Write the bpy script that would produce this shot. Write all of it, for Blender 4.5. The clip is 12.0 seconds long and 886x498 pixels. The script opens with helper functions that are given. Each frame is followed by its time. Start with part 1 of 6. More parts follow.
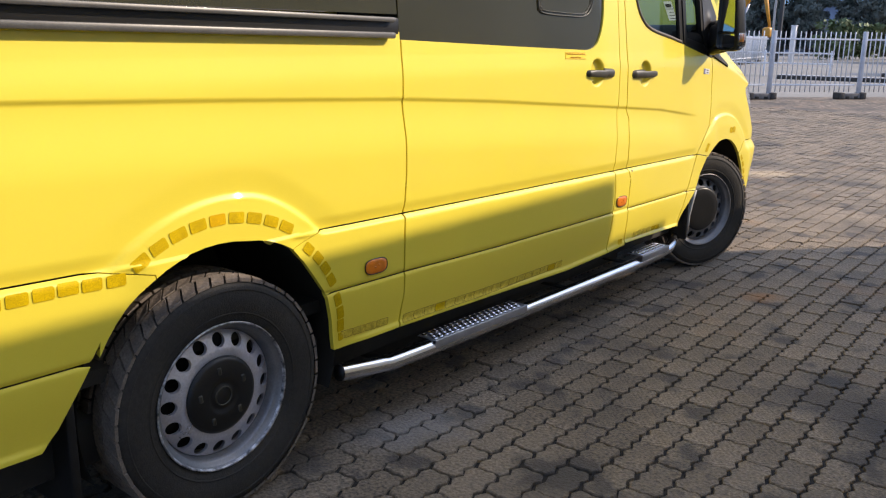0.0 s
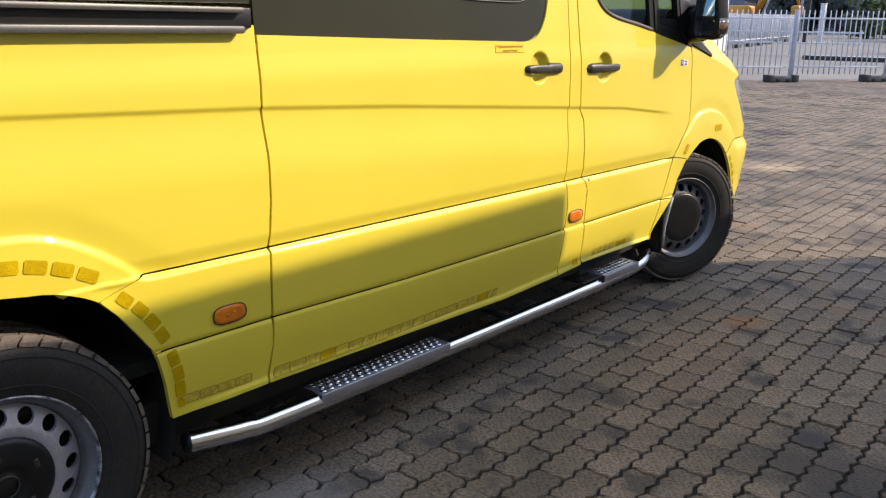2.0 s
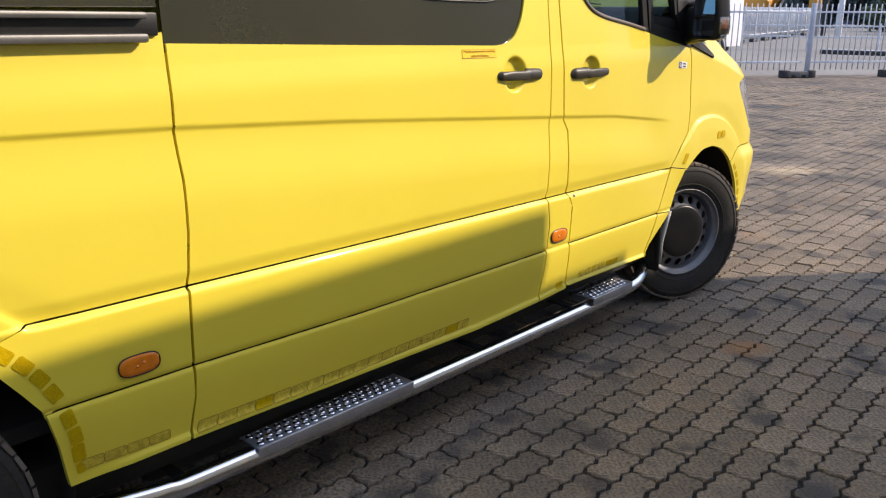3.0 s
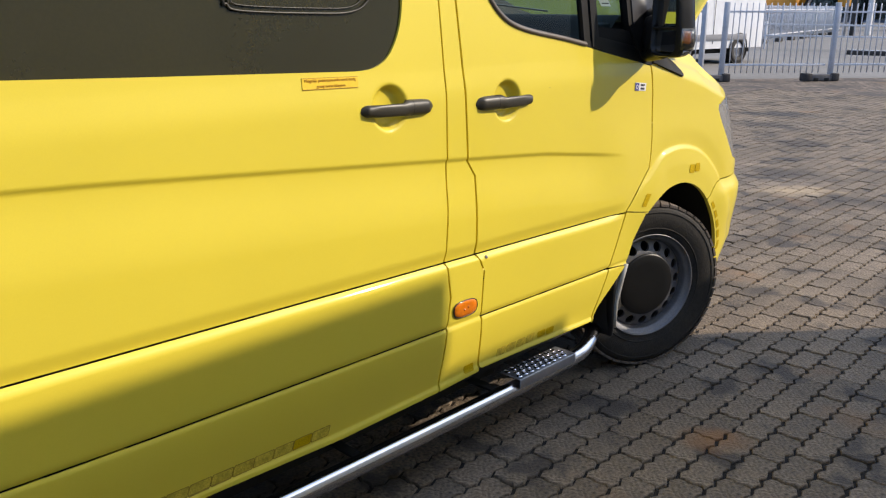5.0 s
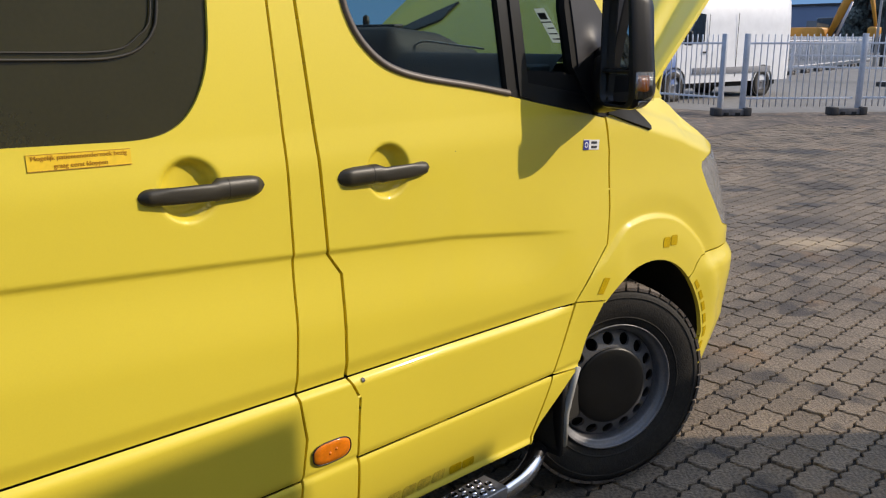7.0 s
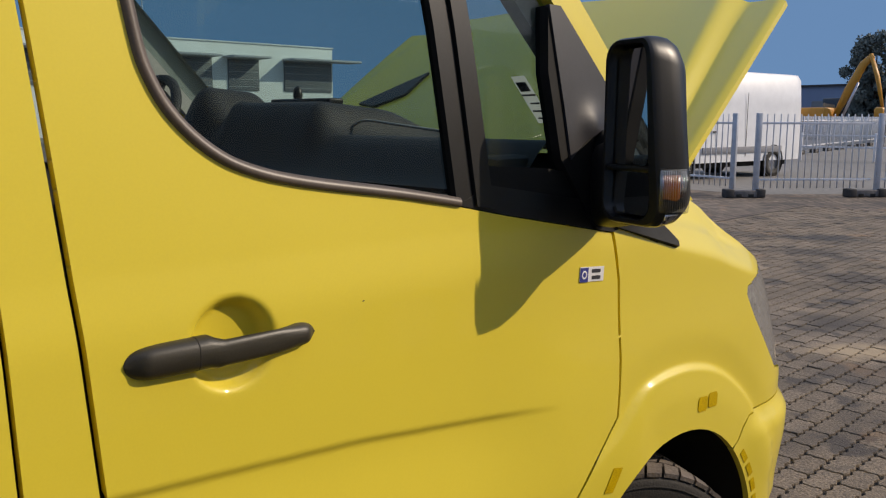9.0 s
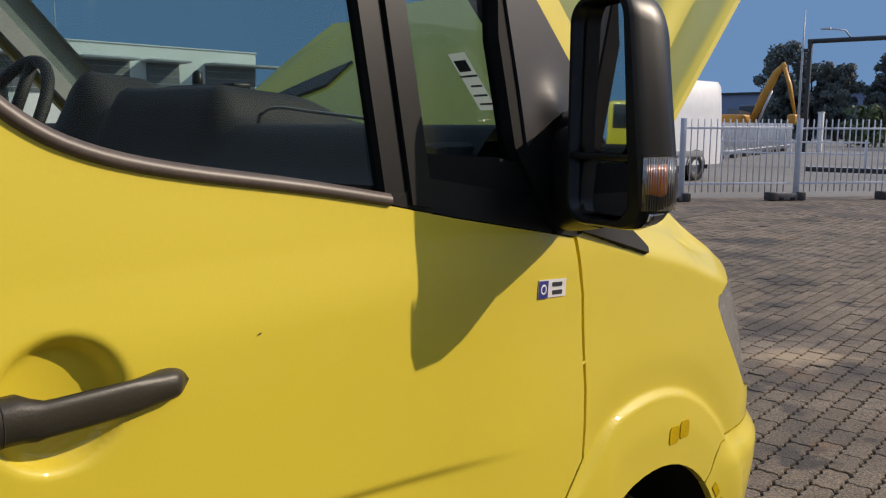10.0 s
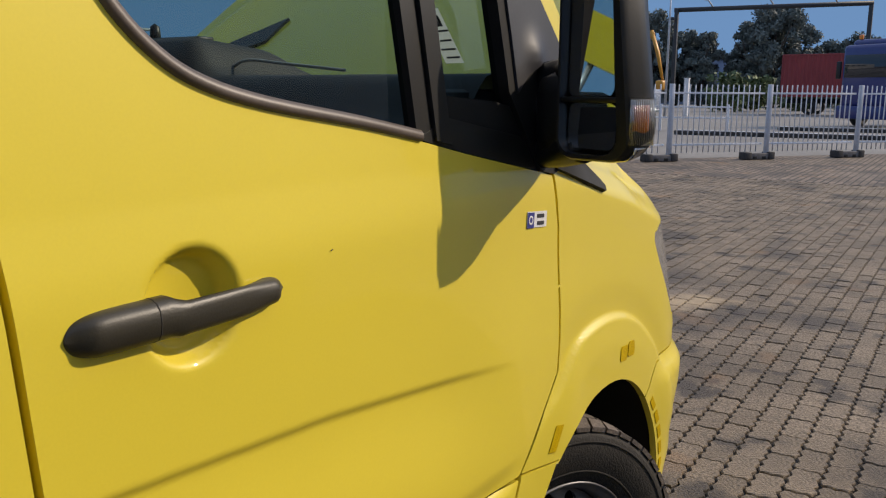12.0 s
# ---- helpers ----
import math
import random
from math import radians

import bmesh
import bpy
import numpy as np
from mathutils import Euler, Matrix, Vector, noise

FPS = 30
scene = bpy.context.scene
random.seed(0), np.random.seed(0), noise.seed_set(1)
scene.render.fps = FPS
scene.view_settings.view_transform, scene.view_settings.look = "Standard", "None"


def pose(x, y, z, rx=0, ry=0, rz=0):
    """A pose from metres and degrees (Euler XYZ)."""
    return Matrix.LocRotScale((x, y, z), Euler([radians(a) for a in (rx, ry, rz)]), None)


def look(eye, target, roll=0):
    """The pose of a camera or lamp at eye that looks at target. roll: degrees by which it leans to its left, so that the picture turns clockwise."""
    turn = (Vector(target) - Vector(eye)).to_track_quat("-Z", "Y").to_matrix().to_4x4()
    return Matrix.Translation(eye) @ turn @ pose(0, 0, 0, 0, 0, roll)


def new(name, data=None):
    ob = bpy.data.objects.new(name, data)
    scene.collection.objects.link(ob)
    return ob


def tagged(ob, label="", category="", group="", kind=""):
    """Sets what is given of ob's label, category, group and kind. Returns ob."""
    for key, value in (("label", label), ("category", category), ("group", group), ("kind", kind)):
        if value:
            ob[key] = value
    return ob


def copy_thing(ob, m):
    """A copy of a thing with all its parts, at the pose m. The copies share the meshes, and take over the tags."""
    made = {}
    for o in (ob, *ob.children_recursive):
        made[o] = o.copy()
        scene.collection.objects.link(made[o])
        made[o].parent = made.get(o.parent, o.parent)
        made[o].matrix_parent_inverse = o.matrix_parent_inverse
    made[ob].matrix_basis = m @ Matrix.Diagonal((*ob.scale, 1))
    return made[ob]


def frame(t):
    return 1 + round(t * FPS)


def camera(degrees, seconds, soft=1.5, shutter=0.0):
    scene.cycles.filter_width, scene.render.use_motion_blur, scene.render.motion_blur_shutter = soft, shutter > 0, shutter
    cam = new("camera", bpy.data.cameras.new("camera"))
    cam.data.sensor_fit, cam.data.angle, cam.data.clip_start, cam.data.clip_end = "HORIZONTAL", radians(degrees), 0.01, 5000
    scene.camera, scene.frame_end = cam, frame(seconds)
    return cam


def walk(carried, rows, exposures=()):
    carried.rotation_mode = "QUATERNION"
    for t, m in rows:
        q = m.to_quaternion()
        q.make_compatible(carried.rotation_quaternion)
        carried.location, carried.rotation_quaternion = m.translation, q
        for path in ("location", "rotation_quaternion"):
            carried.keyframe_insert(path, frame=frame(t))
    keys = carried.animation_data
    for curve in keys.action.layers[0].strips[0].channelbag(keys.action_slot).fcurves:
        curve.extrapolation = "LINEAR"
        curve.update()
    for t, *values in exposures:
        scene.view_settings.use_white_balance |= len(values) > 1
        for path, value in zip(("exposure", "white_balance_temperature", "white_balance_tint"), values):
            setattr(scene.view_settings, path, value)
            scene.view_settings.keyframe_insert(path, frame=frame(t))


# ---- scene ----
cam = camera(56.2, 12.0, soft=1.2)
PATH = [
    (0, (1.896, -1.352, 1.395), (0.679, 0.155, 0.897), 0.7),
    (0.5, (1.944, -1.243, 1.413), (0.721, 0.254, 0.9), 0.7),
    (1, (1.915, -1.062, 1.425), (0.683, 0.423, 0.899), 0.6),
    (1.5, (1.874, -0.858, 1.444), (0.632, 0.615, 0.907), 0.6),
    (2, (1.869, -0.638, 1.437), (0.615, 0.821, 0.893), 0.5),
    (2.5, (1.843, -0.438, 1.454), (0.575, 1.006, 0.899), 0.4),
    (3, (1.785, -0.27, 1.459), (0.505, 1.163, 0.903), 0.2),
    (3.2, (1.782, -0.201, 1.461), (0.494, 1.225, 0.907), 0.1),
    (4.8, (1.652, 0.496, 1.504), (0.338, 1.894, 0.939), 0.4),
    (5, (1.635, 0.59, 1.5), (0.314, 1.983, 0.939), 0.2),
    (5.5, (1.606, 0.848, 1.489), (0.277, 2.233, 0.929), 0.2),
    (6, (1.584, 1.033, 1.504), (0.24, 2.404, 0.946), 0.1),
    (6.5, (1.501, 1.2, 1.502), (0.139, 2.566, 0.973), -0.0),
    (7, (1.43, 1.365, 1.516), (0.049, 2.726, 1.025), -0.1),
    (7.5, (1.33, 1.546, 1.54), (-0.071, 2.91, 1.12), -0.0),
    (7.7, (1.274, 1.61, 1.548), (-0.134, 2.976, 1.156), 0.1),
    (9.3, (0.87, 2.156, 1.493), (-0.547, 3.534, 1.187), -0.0),
    (9.5, (0.817, 2.207, 1.478), (-0.59, 3.596, 1.176), -0.0),
    (10, (0.724, 2.286, 1.473), (-0.573, 3.779, 1.176), 0.2),
    (10.5, (0.715, 2.284, 1.454), (-0.436, 3.892, 1.151), 0.6),
    (11, (0.696, 2.216, 1.445), (-0.389, 3.863, 1.112), 0.5),
    (11.5, (0.68, 2.118, 1.423), (-0.388, 3.772, 1.066), 0.3),
    (12, (0.659, 2.044, 1.442), (-0.401, 3.698, 1.067), 0.3),
]
EXPOSURES = [(t, stops, kelvin, tint) for t, stops, kelvin, tint in ((0, 0.92, 7600, 16.5), (3, 0.85, 7600, 16.5), (5.5, 0.55, 7400, 13), (7, 0.36, 7500, 13.3), (7.7, 0.23, 7600, 13.8), (9.3, 0.02, 7900, 15), (10.5, 0.14, 7850, 15), (12, 0.17, 7850, 14.6))]
walk(cam, [(t, look(eye, target, roll)) for t, eye, target, roll in PATH], EXPOSURES)

# ---- world, sun, exposure ----
SUN = Vector((0.66, 0.745, 0.61)).normalized()
world = bpy.data.worlds.new("sky")
scene.world = world
world.use_nodes = True
wn = world.node_tree
sky = wn.nodes.new("ShaderNodeTexSky")
sky.sky_type = 'NISHITA'
sky.sun_disc = False
sky.sun_elevation = math.asin(SUN.z)
sky.sun_rotation = math.atan2(SUN.x, SUN.y)
sky.air_density, sky.dust_density, sky.ozone_density = 0.85, 0.3, 2.4
geo_w = wn.nodes.new("ShaderNodeTexCoord")
lift = wn.nodes.new("ShaderNodeVectorMath")
lift.operation, lift.inputs[1].default_value = 'ADD', (-0.9, -0.3, 1.5)
nrm = wn.nodes.new("ShaderNodeVectorMath")
nrm.operation = 'NORMALIZE'
wn.links.new(geo_w.outputs["Generated"], lift.inputs[0])
wn.links.new(lift.outputs[0], nrm.inputs[0])
wn.links.new(nrm.outputs[0], sky.inputs[0])
haze = wn.nodes.new("ShaderNodeHueSaturation")
haze.inputs["Saturation"].default_value = 0.86
wn.links.new(sky.outputs[0], haze.inputs["Color"])
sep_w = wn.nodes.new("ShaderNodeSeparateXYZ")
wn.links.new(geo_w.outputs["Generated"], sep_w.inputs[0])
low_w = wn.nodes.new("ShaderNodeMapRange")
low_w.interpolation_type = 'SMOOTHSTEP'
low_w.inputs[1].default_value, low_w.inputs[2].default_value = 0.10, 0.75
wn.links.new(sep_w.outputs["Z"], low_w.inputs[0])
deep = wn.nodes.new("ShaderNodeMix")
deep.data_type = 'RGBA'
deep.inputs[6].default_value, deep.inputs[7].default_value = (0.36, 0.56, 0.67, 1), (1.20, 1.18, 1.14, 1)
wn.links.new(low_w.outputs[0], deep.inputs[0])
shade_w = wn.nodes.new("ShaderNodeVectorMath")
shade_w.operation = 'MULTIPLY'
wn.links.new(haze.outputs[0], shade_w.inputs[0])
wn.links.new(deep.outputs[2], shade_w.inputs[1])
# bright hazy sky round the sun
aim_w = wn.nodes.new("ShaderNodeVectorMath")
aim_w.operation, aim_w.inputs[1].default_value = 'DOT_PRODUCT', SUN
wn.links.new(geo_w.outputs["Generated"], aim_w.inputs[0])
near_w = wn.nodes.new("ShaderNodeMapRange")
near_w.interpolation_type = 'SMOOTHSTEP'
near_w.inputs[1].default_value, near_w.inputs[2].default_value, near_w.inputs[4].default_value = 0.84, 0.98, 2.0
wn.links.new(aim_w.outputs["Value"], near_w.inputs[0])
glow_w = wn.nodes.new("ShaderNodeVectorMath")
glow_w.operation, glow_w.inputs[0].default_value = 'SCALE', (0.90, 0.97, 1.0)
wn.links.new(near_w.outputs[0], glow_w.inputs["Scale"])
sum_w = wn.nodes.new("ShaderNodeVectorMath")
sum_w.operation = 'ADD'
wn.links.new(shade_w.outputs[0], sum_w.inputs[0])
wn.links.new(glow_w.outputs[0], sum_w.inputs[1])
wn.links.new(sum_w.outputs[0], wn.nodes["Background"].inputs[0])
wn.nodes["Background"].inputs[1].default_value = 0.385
sun_data = bpy.data.lights.new("sun", 'SUN')
sun_data.energy, sun_data.angle, sun_data.color = 2.78, radians(0.55), (1.0, 0.945, 0.86)
sun = new("sun", sun_data)
sun.matrix_world = look(SUN * 60, (0, 0, 0))


# ---- materials ----
def mat(name, color, rough=0.5, metal=0.0, coat=0.0, var=0.12, scale=8.0, bump=0.0, bump_scale=60.0,
        fine=0.05, fine_scale=120.0, per_piece=0.0, spec=0.5, rough_var=0.0):
    """A surface with broad and fine variation, relief and a change from piece to piece."""
    m = bpy.data.materials.new(name)
    m.use_nodes = True
    t = m.node_tree
    b = t.nodes["Principled BSDF"]
    b.inputs["Roughness"].default_value = rough
    b.inputs["Metallic"].default_value = metal
    b.inputs["Coat Weight"].default_value = coat
    b.inputs["Coat Roughness"].default_value = 0.06
    b.inputs["Specular IOR Level"].default_value = spec
    co = t.nodes.new("ShaderNodeTexCoord")
    n1 = t.nodes.new("ShaderNodeTexNoise")
    n1.inputs["Scale"].default_value, n1.inputs["Detail"].default_value = scale, 5
    n2 = t.nodes.new("ShaderNodeTexNoise")
    n2.inputs["Scale"].default_value, n2.inputs["Detail"].default_value = fine_scale, 3
    t.links.new(co.outputs["Object"], n1.inputs["Vector"])
    t.links.new(co.outputs["Object"], n2.inputs["Vector"])
    r1 = t.nodes.new("ShaderNodeMapRange")
    r1.inputs[1].default_value, r1.inputs[2].default_value = 0.3, 0.7
    r1.inputs[3].default_value, r1.inputs[4].default_value = 1 - var, 1 + var
    t.links.new(n1.outputs["Fac"], r1.inputs[0])
    r2 = t.nodes.new("ShaderNodeMapRange")
    r2.inputs[1].default_value, r2.inputs[2].default_value = 0.3, 0.7
    r2.inputs[3].default_value, r2.inputs[4].default_value = 1 - fine, 1 + fine
    t.links.new(n2.outputs["Fac"], r2.inputs[0])
    mul = t.nodes.new("ShaderNodeMath")
    mul.operation = 'MULTIPLY'
    t.links.new(r1.outputs[0], mul.inputs[0])
    t.links.new(r2.outputs[0], mul.inputs[1])
    last = mul.outputs[0]
    if per_piece:
        info = t.nodes.new("ShaderNodeObjectInfo")
        isl = t.nodes.new("ShaderNodeNewGeometry")
        add = t.nodes.new("ShaderNodeMath")
        add.operation = 'ADD'
        t.links.new(info.outputs["Random"], add.inputs[0])
        t.links.new(isl.outputs["Random Per Island"], add.inputs[1])
        fr = t.nodes.new("ShaderNodeMath")
        fr.operation = 'FRACT'
        t.links.new(add.outputs[0], fr.inputs[0])
        r3 = t.nodes.new("ShaderNodeMapRange")
        r3.inputs[3].default_value, r3.inputs[4].default_value = 1 - per_piece, 1 + per_piece
        t.links.new(fr.outputs[0], r3.inputs[0])
        m2 = t.nodes.new("ShaderNodeMath")
        m2.operation = 'MULTIPLY'
        t.links.new(last, m2.inputs[0])
        t.links.new(r3.outputs[0], m2.inputs[1])
        last = m2.outputs[0]
    vm = t.nodes.new("ShaderNodeVectorMath")
    vm.operation = 'SCALE'
    vm.inputs[0].default_value = color
    t.links.new(last, vm.inputs["Scale"])
    t.links.new(vm.outputs[0], b.inputs["Base Color"])
    if rough_var:
        r4 = t.nodes.new("ShaderNodeMapRange")
        r4.inputs[1].default_value, r4.inputs[2].default_value = 0.3, 0.7
        r4.inputs[3].default_value, r4.inputs[4].default_value = max(rough - rough_var, 0.02), rough + rough_var
        t.links.new(n1.outputs["Fac"], r4.inputs[0])
        t.links.new(r4.outputs[0], b.inputs["Roughness"])
    if bump:
        n3 = t.nodes.new("ShaderNodeTexNoise")
        n3.inputs["Scale"].default_value, n3.inputs["Detail"].default_value = bump_scale, 4
        t.links.new(co.outputs["Object"], n3.inputs["Vector"])
        bp = t.nodes.new("ShaderNodeBump")
        bp.inputs["Strength"].default_value, bp.inputs["Distance"].default_value = bump, 0.01
        t.links.new(n3.outputs["Fac"], bp.inputs["Height"])
        t.links.new(bp.outputs[0], b.inputs["Normal"])
    return m


def glass_mat(name, tint, gloss=0.006, ior=1.5):
    """Thin pane: tinted clear glass with a mirror-like surface by Fresnel."""
    m = bpy.data.materials.new(name)
    m.use_nodes = True
    t = m.node_tree
    t.nodes.remove(t.nodes["Principled BSDF"])
    tr = t.nodes.new("ShaderNodeBsdfTransparent")
    tr.inputs[0].default_value = (*tint, 1)
    gl = t.nodes.new("ShaderNodeBsdfGlossy")
    gl.inputs["Roughness"].default_value = gloss
    lw = t.nodes.new("ShaderNodeLayerWeight")
    lw.inputs[0].default_value = 0.5
    pw = t.nodes.new("ShaderNodeMath")
    pw.operation, pw.inputs[1].default_value = 'POWER', 5.0
    t.links.new(lw.outputs["Facing"], pw.inputs[0])
    fr = t.nodes.new("ShaderNodeMapRange")
    fr.inputs[3].default_value, fr.inputs[4].default_value = 0.038, 1.0
    t.links.new(pw.outputs[0], fr.inputs[0])
    mx = t.nodes.new("ShaderNodeMixShader")
    t.links.new(fr.outputs[0], mx.inputs[0])
    t.links.new(tr.outputs[0], mx.inputs[1])
    t.links.new(gl.outputs[0], mx.inputs[2])
    t.links.new(mx.outputs[0], t.nodes["Material Output"].inputs[0])
    return m


def paper_mat(name, color):
    """Thin paper that lets light through from behind."""
    m = mat(name, color, 0.7, var=0.04)
    t = m.node_tree
    tl = t.nodes.new("ShaderNodeBsdfTranslucent")
    tl.inputs[0].default_value = (*color, 1)
    mx = t.nodes.new("ShaderNodeMixShader")
    mx.inputs[0].default_value = 0.5
    t.links.new(t.nodes["Principled BSDF"].outputs[0], mx.inputs[1])
    t.links.new(tl.outputs[0], mx.inputs[2])
    t.links.new(mx.outputs[0], t.nodes["Material Output"].inputs[0])
    return m


YELLOW = mat("yellow_paint", (0.785, 0.624, 0.058), 0.48, coat=0.7, var=0.025, scale=1.5, fine=0.012, fine_scale=300, spec=0.35)
YELLOW_WORN = mat("yellow_plastic", (0.74, 0.56, 0.03), 0.42, coat=0.3, var=0.05, scale=5, fine=0.03, fine_scale=200)
RUBBER = mat("tyre_rubber", (0.024, 0.021, 0.0175), 0.75, var=0.25, scale=6, fine=0.25, fine_scale=90, bump=0.25, bump_scale=200)
TREAD = mat("tyre_tread", (0.15, 0.122, 0.10), 0.85, var=0.25, scale=12, fine=0.25, fine_scale=160, bump=0.3, bump_scale=150)
STEEL = mat("silver_rim_paint", (0.54, 0.54, 0.60), 0.36, metal=0.55, var=0.12, scale=10, fine=0.1, fine_scale=150, rough_var=0.1)
STEEL_DARK = mat("dull_rim_paint", (0.20, 0.20, 0.21), 0.42, metal=0.5, var=0.15, scale=12, fine=0.1, fine_scale=150)
CHROME = mat("brushed_stainless", (0.70, 0.70, 0.73), 0.17, metal=1.0, var=0.03, scale=10, fine=0.0, fine_scale=220)
BLACK = mat("black_plastic", (0.010, 0.0098, 0.0098), 0.40, var=0.2, scale=15, fine=0.15, fine_scale=250, bump=0.012, bump_scale=420, spec=0.4)
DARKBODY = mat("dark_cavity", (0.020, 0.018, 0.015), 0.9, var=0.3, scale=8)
GREYPLASTIC = mat("grey_brown_plastic", (0.036, 0.031, 0.021), 0.42, var=0.1, scale=20, fine=0.08, fine_scale=300, bump=0.05, bump_scale=400)
TRIM = mat("window_trim_rubber", (0.11, 0.085, 0.07), 0.42, var=0.12, scale=14, fine=0.1, fine_scale=240)
RAIL = mat("dull_aluminium", (0.10, 0.096, 0.09), 0.42, metal=0.3, var=0.15, scale=10, fine=0.1, fine_scale=160)
PLATE = mat("dull_tread_plate", (0.46, 0.46, 0.48), 0.36, metal=0.75, var=0.12, scale=12, fine=0.1, fine_scale=200)
TRIMBLACK = mat("matt_black_plastic", (0.011, 0.0105, 0.010), 0.65, var=0.2, scale=15, fine=0.1, fine_scale=250, spec=0.2)
COVERGREY = mat("grained_grey_black_plastic", (0.023, 0.0225, 0.027), 0.45, var=0.12, scale=20, fine=0.1, fine_scale=250, bump=0.02, bump_scale=420, spec=0.5)
LENS = glass_mat("indicator_lens", (0.86, 0.86, 0.84))
SHELL = mat("grained_mirror_shell", (0.012, 0.012, 0.013), 0.36, var=0.1, scale=20, fine=0.1, fine_scale=250, bump=0.018, bump_scale=420, spec=0.4)
SILVER = mat("silvered_reflector", (0.34, 0.33, 0.32), 0.3, metal=0.35, var=0.2, scale=60, fine=0.2, fine_scale=200)
MIRROR = mat("mirror_glass", (0.8, 0.82, 0.84), 0.015, metal=1.0, var=0.01, fine=0.0)
AMBER = mat("amber_lens", (0.80, 0.20, 0.008), 0.1, coat=0.8, var=0.15, scale=40, fine=0.06, fine_scale=260)
CLEARLENS = mat("clear_lens", (0.42, 0.42, 0.41), 0.12, metal=0.5, coat=0.8, var=0.15, scale=40, fine=0.3, fine_scale=180)
REFLECT = mat("amber_reflective_film", (0.55, 0.36, 0.004), 0.65, var=0.1, scale=30, fine=0.25, fine_scale=420, spec=0.15)
REFLECT_OR = mat("orange_reflective_film", (0.62, 0.35, 0.006), 0.7, var=0.1, scale=30, fine=0.2, fine_scale=420, spec=0.12)
GHOSTEDGE = mat("dirty_film_edge", (0.34, 0.23, 0.03), 0.7, spec=0.15, var=0.3, scale=40, fine=0.2, fine_scale=300)
GHOST = mat("worn_film_residue", (0.58, 0.43, 0.05), 0.65, spec=0.15, var=0.25, scale=60, fine=0.2, fine_scale=300)
CABIN = mat("cabin_plastic", (0.030, 0.030, 0.030), 0.65, var=0.15, scale=12, fine=0.06, fine_scale=200, spec=0.35)
CABIN_GREY = mat("grey_cabin_trim", (0.36, 0.36, 0.34), 0.65, var=0.1, scale=10, fine=0.1, fine_scale=200)
GLASS = glass_mat("cab_glass", (0.58, 0.70, 0.69))
DARKGLASS = mat("privacy_glass", (0.032, 0.029, 0.012), 0.04, coat=0.6, var=0.1, scale=3, spec=0.5)
WHITE = mat("white_paint", (0.74, 0.74, 0.74), 0.4, coat=0.3, var=0.05, scale=4, fine=0.03)
FENCEWHITE = mat("white_fence_paint", (0.70, 0.70, 0.72), 0.45, var=0.1, scale=6, fine=0.08, fine_scale=80)
GALV = mat("galvanised_post", (0.46, 0.48, 0.52), 0.45, metal=0.3, var=0.15, scale=6, fine=0.1, fine_scale=60)
FOOT = mat("recycled_rubber_block", (0.05, 0.045, 0.042), 0.85, var=0.25, scale=8, fine=0.2, fine_scale=60, bump=0.3)
FOOTGREY = mat("dusty_rubber", (0.13, 0.12, 0.115), 0.85, var=0.25, scale=8, fine=0.2, fine_scale=60, bump=0.3)
STICKW = mat("white_sticker", (0.78, 0.78, 0.80), 0.4, var=0.03)
PAPER = paper_mat("thin_white_paper", (0.55, 0.55, 0.53))
STICKB = mat("blue_sticker", (0.035, 0.045, 0.25), 0.4, var=0.05)
INK = mat("dark_print", (0.03, 0.03, 0.04), 0.5, var=0.05)
STICKY = mat("orange_yellow_sticker", (0.85, 0.56, 0.03), 0.4, var=0.05)
INKRED = mat("brown_print", (0.46, 0.22, 0.015), 0.5, var=0.05)


# ---- mesh helpers ----
def part(name, bm, material, parent=None, label="", smooth=True):
    me = bpy.data.meshes.new(name)
    for f in bm.faces:
        f.smooth = smooth
    bm.to_mesh(me)
    bm.free()
    me.materials.append(material)
    ob = new(name, me)
    if parent is not None:
        ob.parent = parent
    if label:
        tagged(ob, label)
    return ob


def thing(name, label, category, at=None, group="", kind=""):
    ob = new(name)
    ob.empty_display_size = 0.1
    if at is not None:
        ob.matrix_basis = at
    return tagged(ob, label, category, group, kind)


def box(bm, cx, cy, cz, sx, sy, sz, bevel=0.0, m=None, seg=2):
    r = bmesh.ops.create_cube(bm, size=1.0, matrix=Matrix.Translation((cx, cy, cz)) @ Matrix.Diagonal((sx, sy, sz, 1)))
    vs = r["verts"]
    if bevel:
        es = list({e for v in vs for e in v.link_edges})
        o = bmesh.ops.bevel(bm, geom=es, offset=bevel, segments=seg, profile=0.5, affect='EDGES')
        vs = list({v for f in o["faces"] for v in f.verts} | {v for v in vs if v.is_valid})
    if m is not None:
        bmesh.ops.transform(bm, matrix=m, verts=vs)
    return vs


def sharpen(bm, angle=35):
    bm.normal_update()
    for e in bm.edges:
        if len(e.link_faces) == 2 and e.calc_face_angle(0) > radians(angle):
            e.smooth = False


def box_part(name, c, s, material, parent=None, bevel=0.0, label="", m=None):
    bm = bmesh.new()
    box(bm, *c, *s, bevel, m)
    sharpen(bm)
    return part(name, bm, material, parent, label)


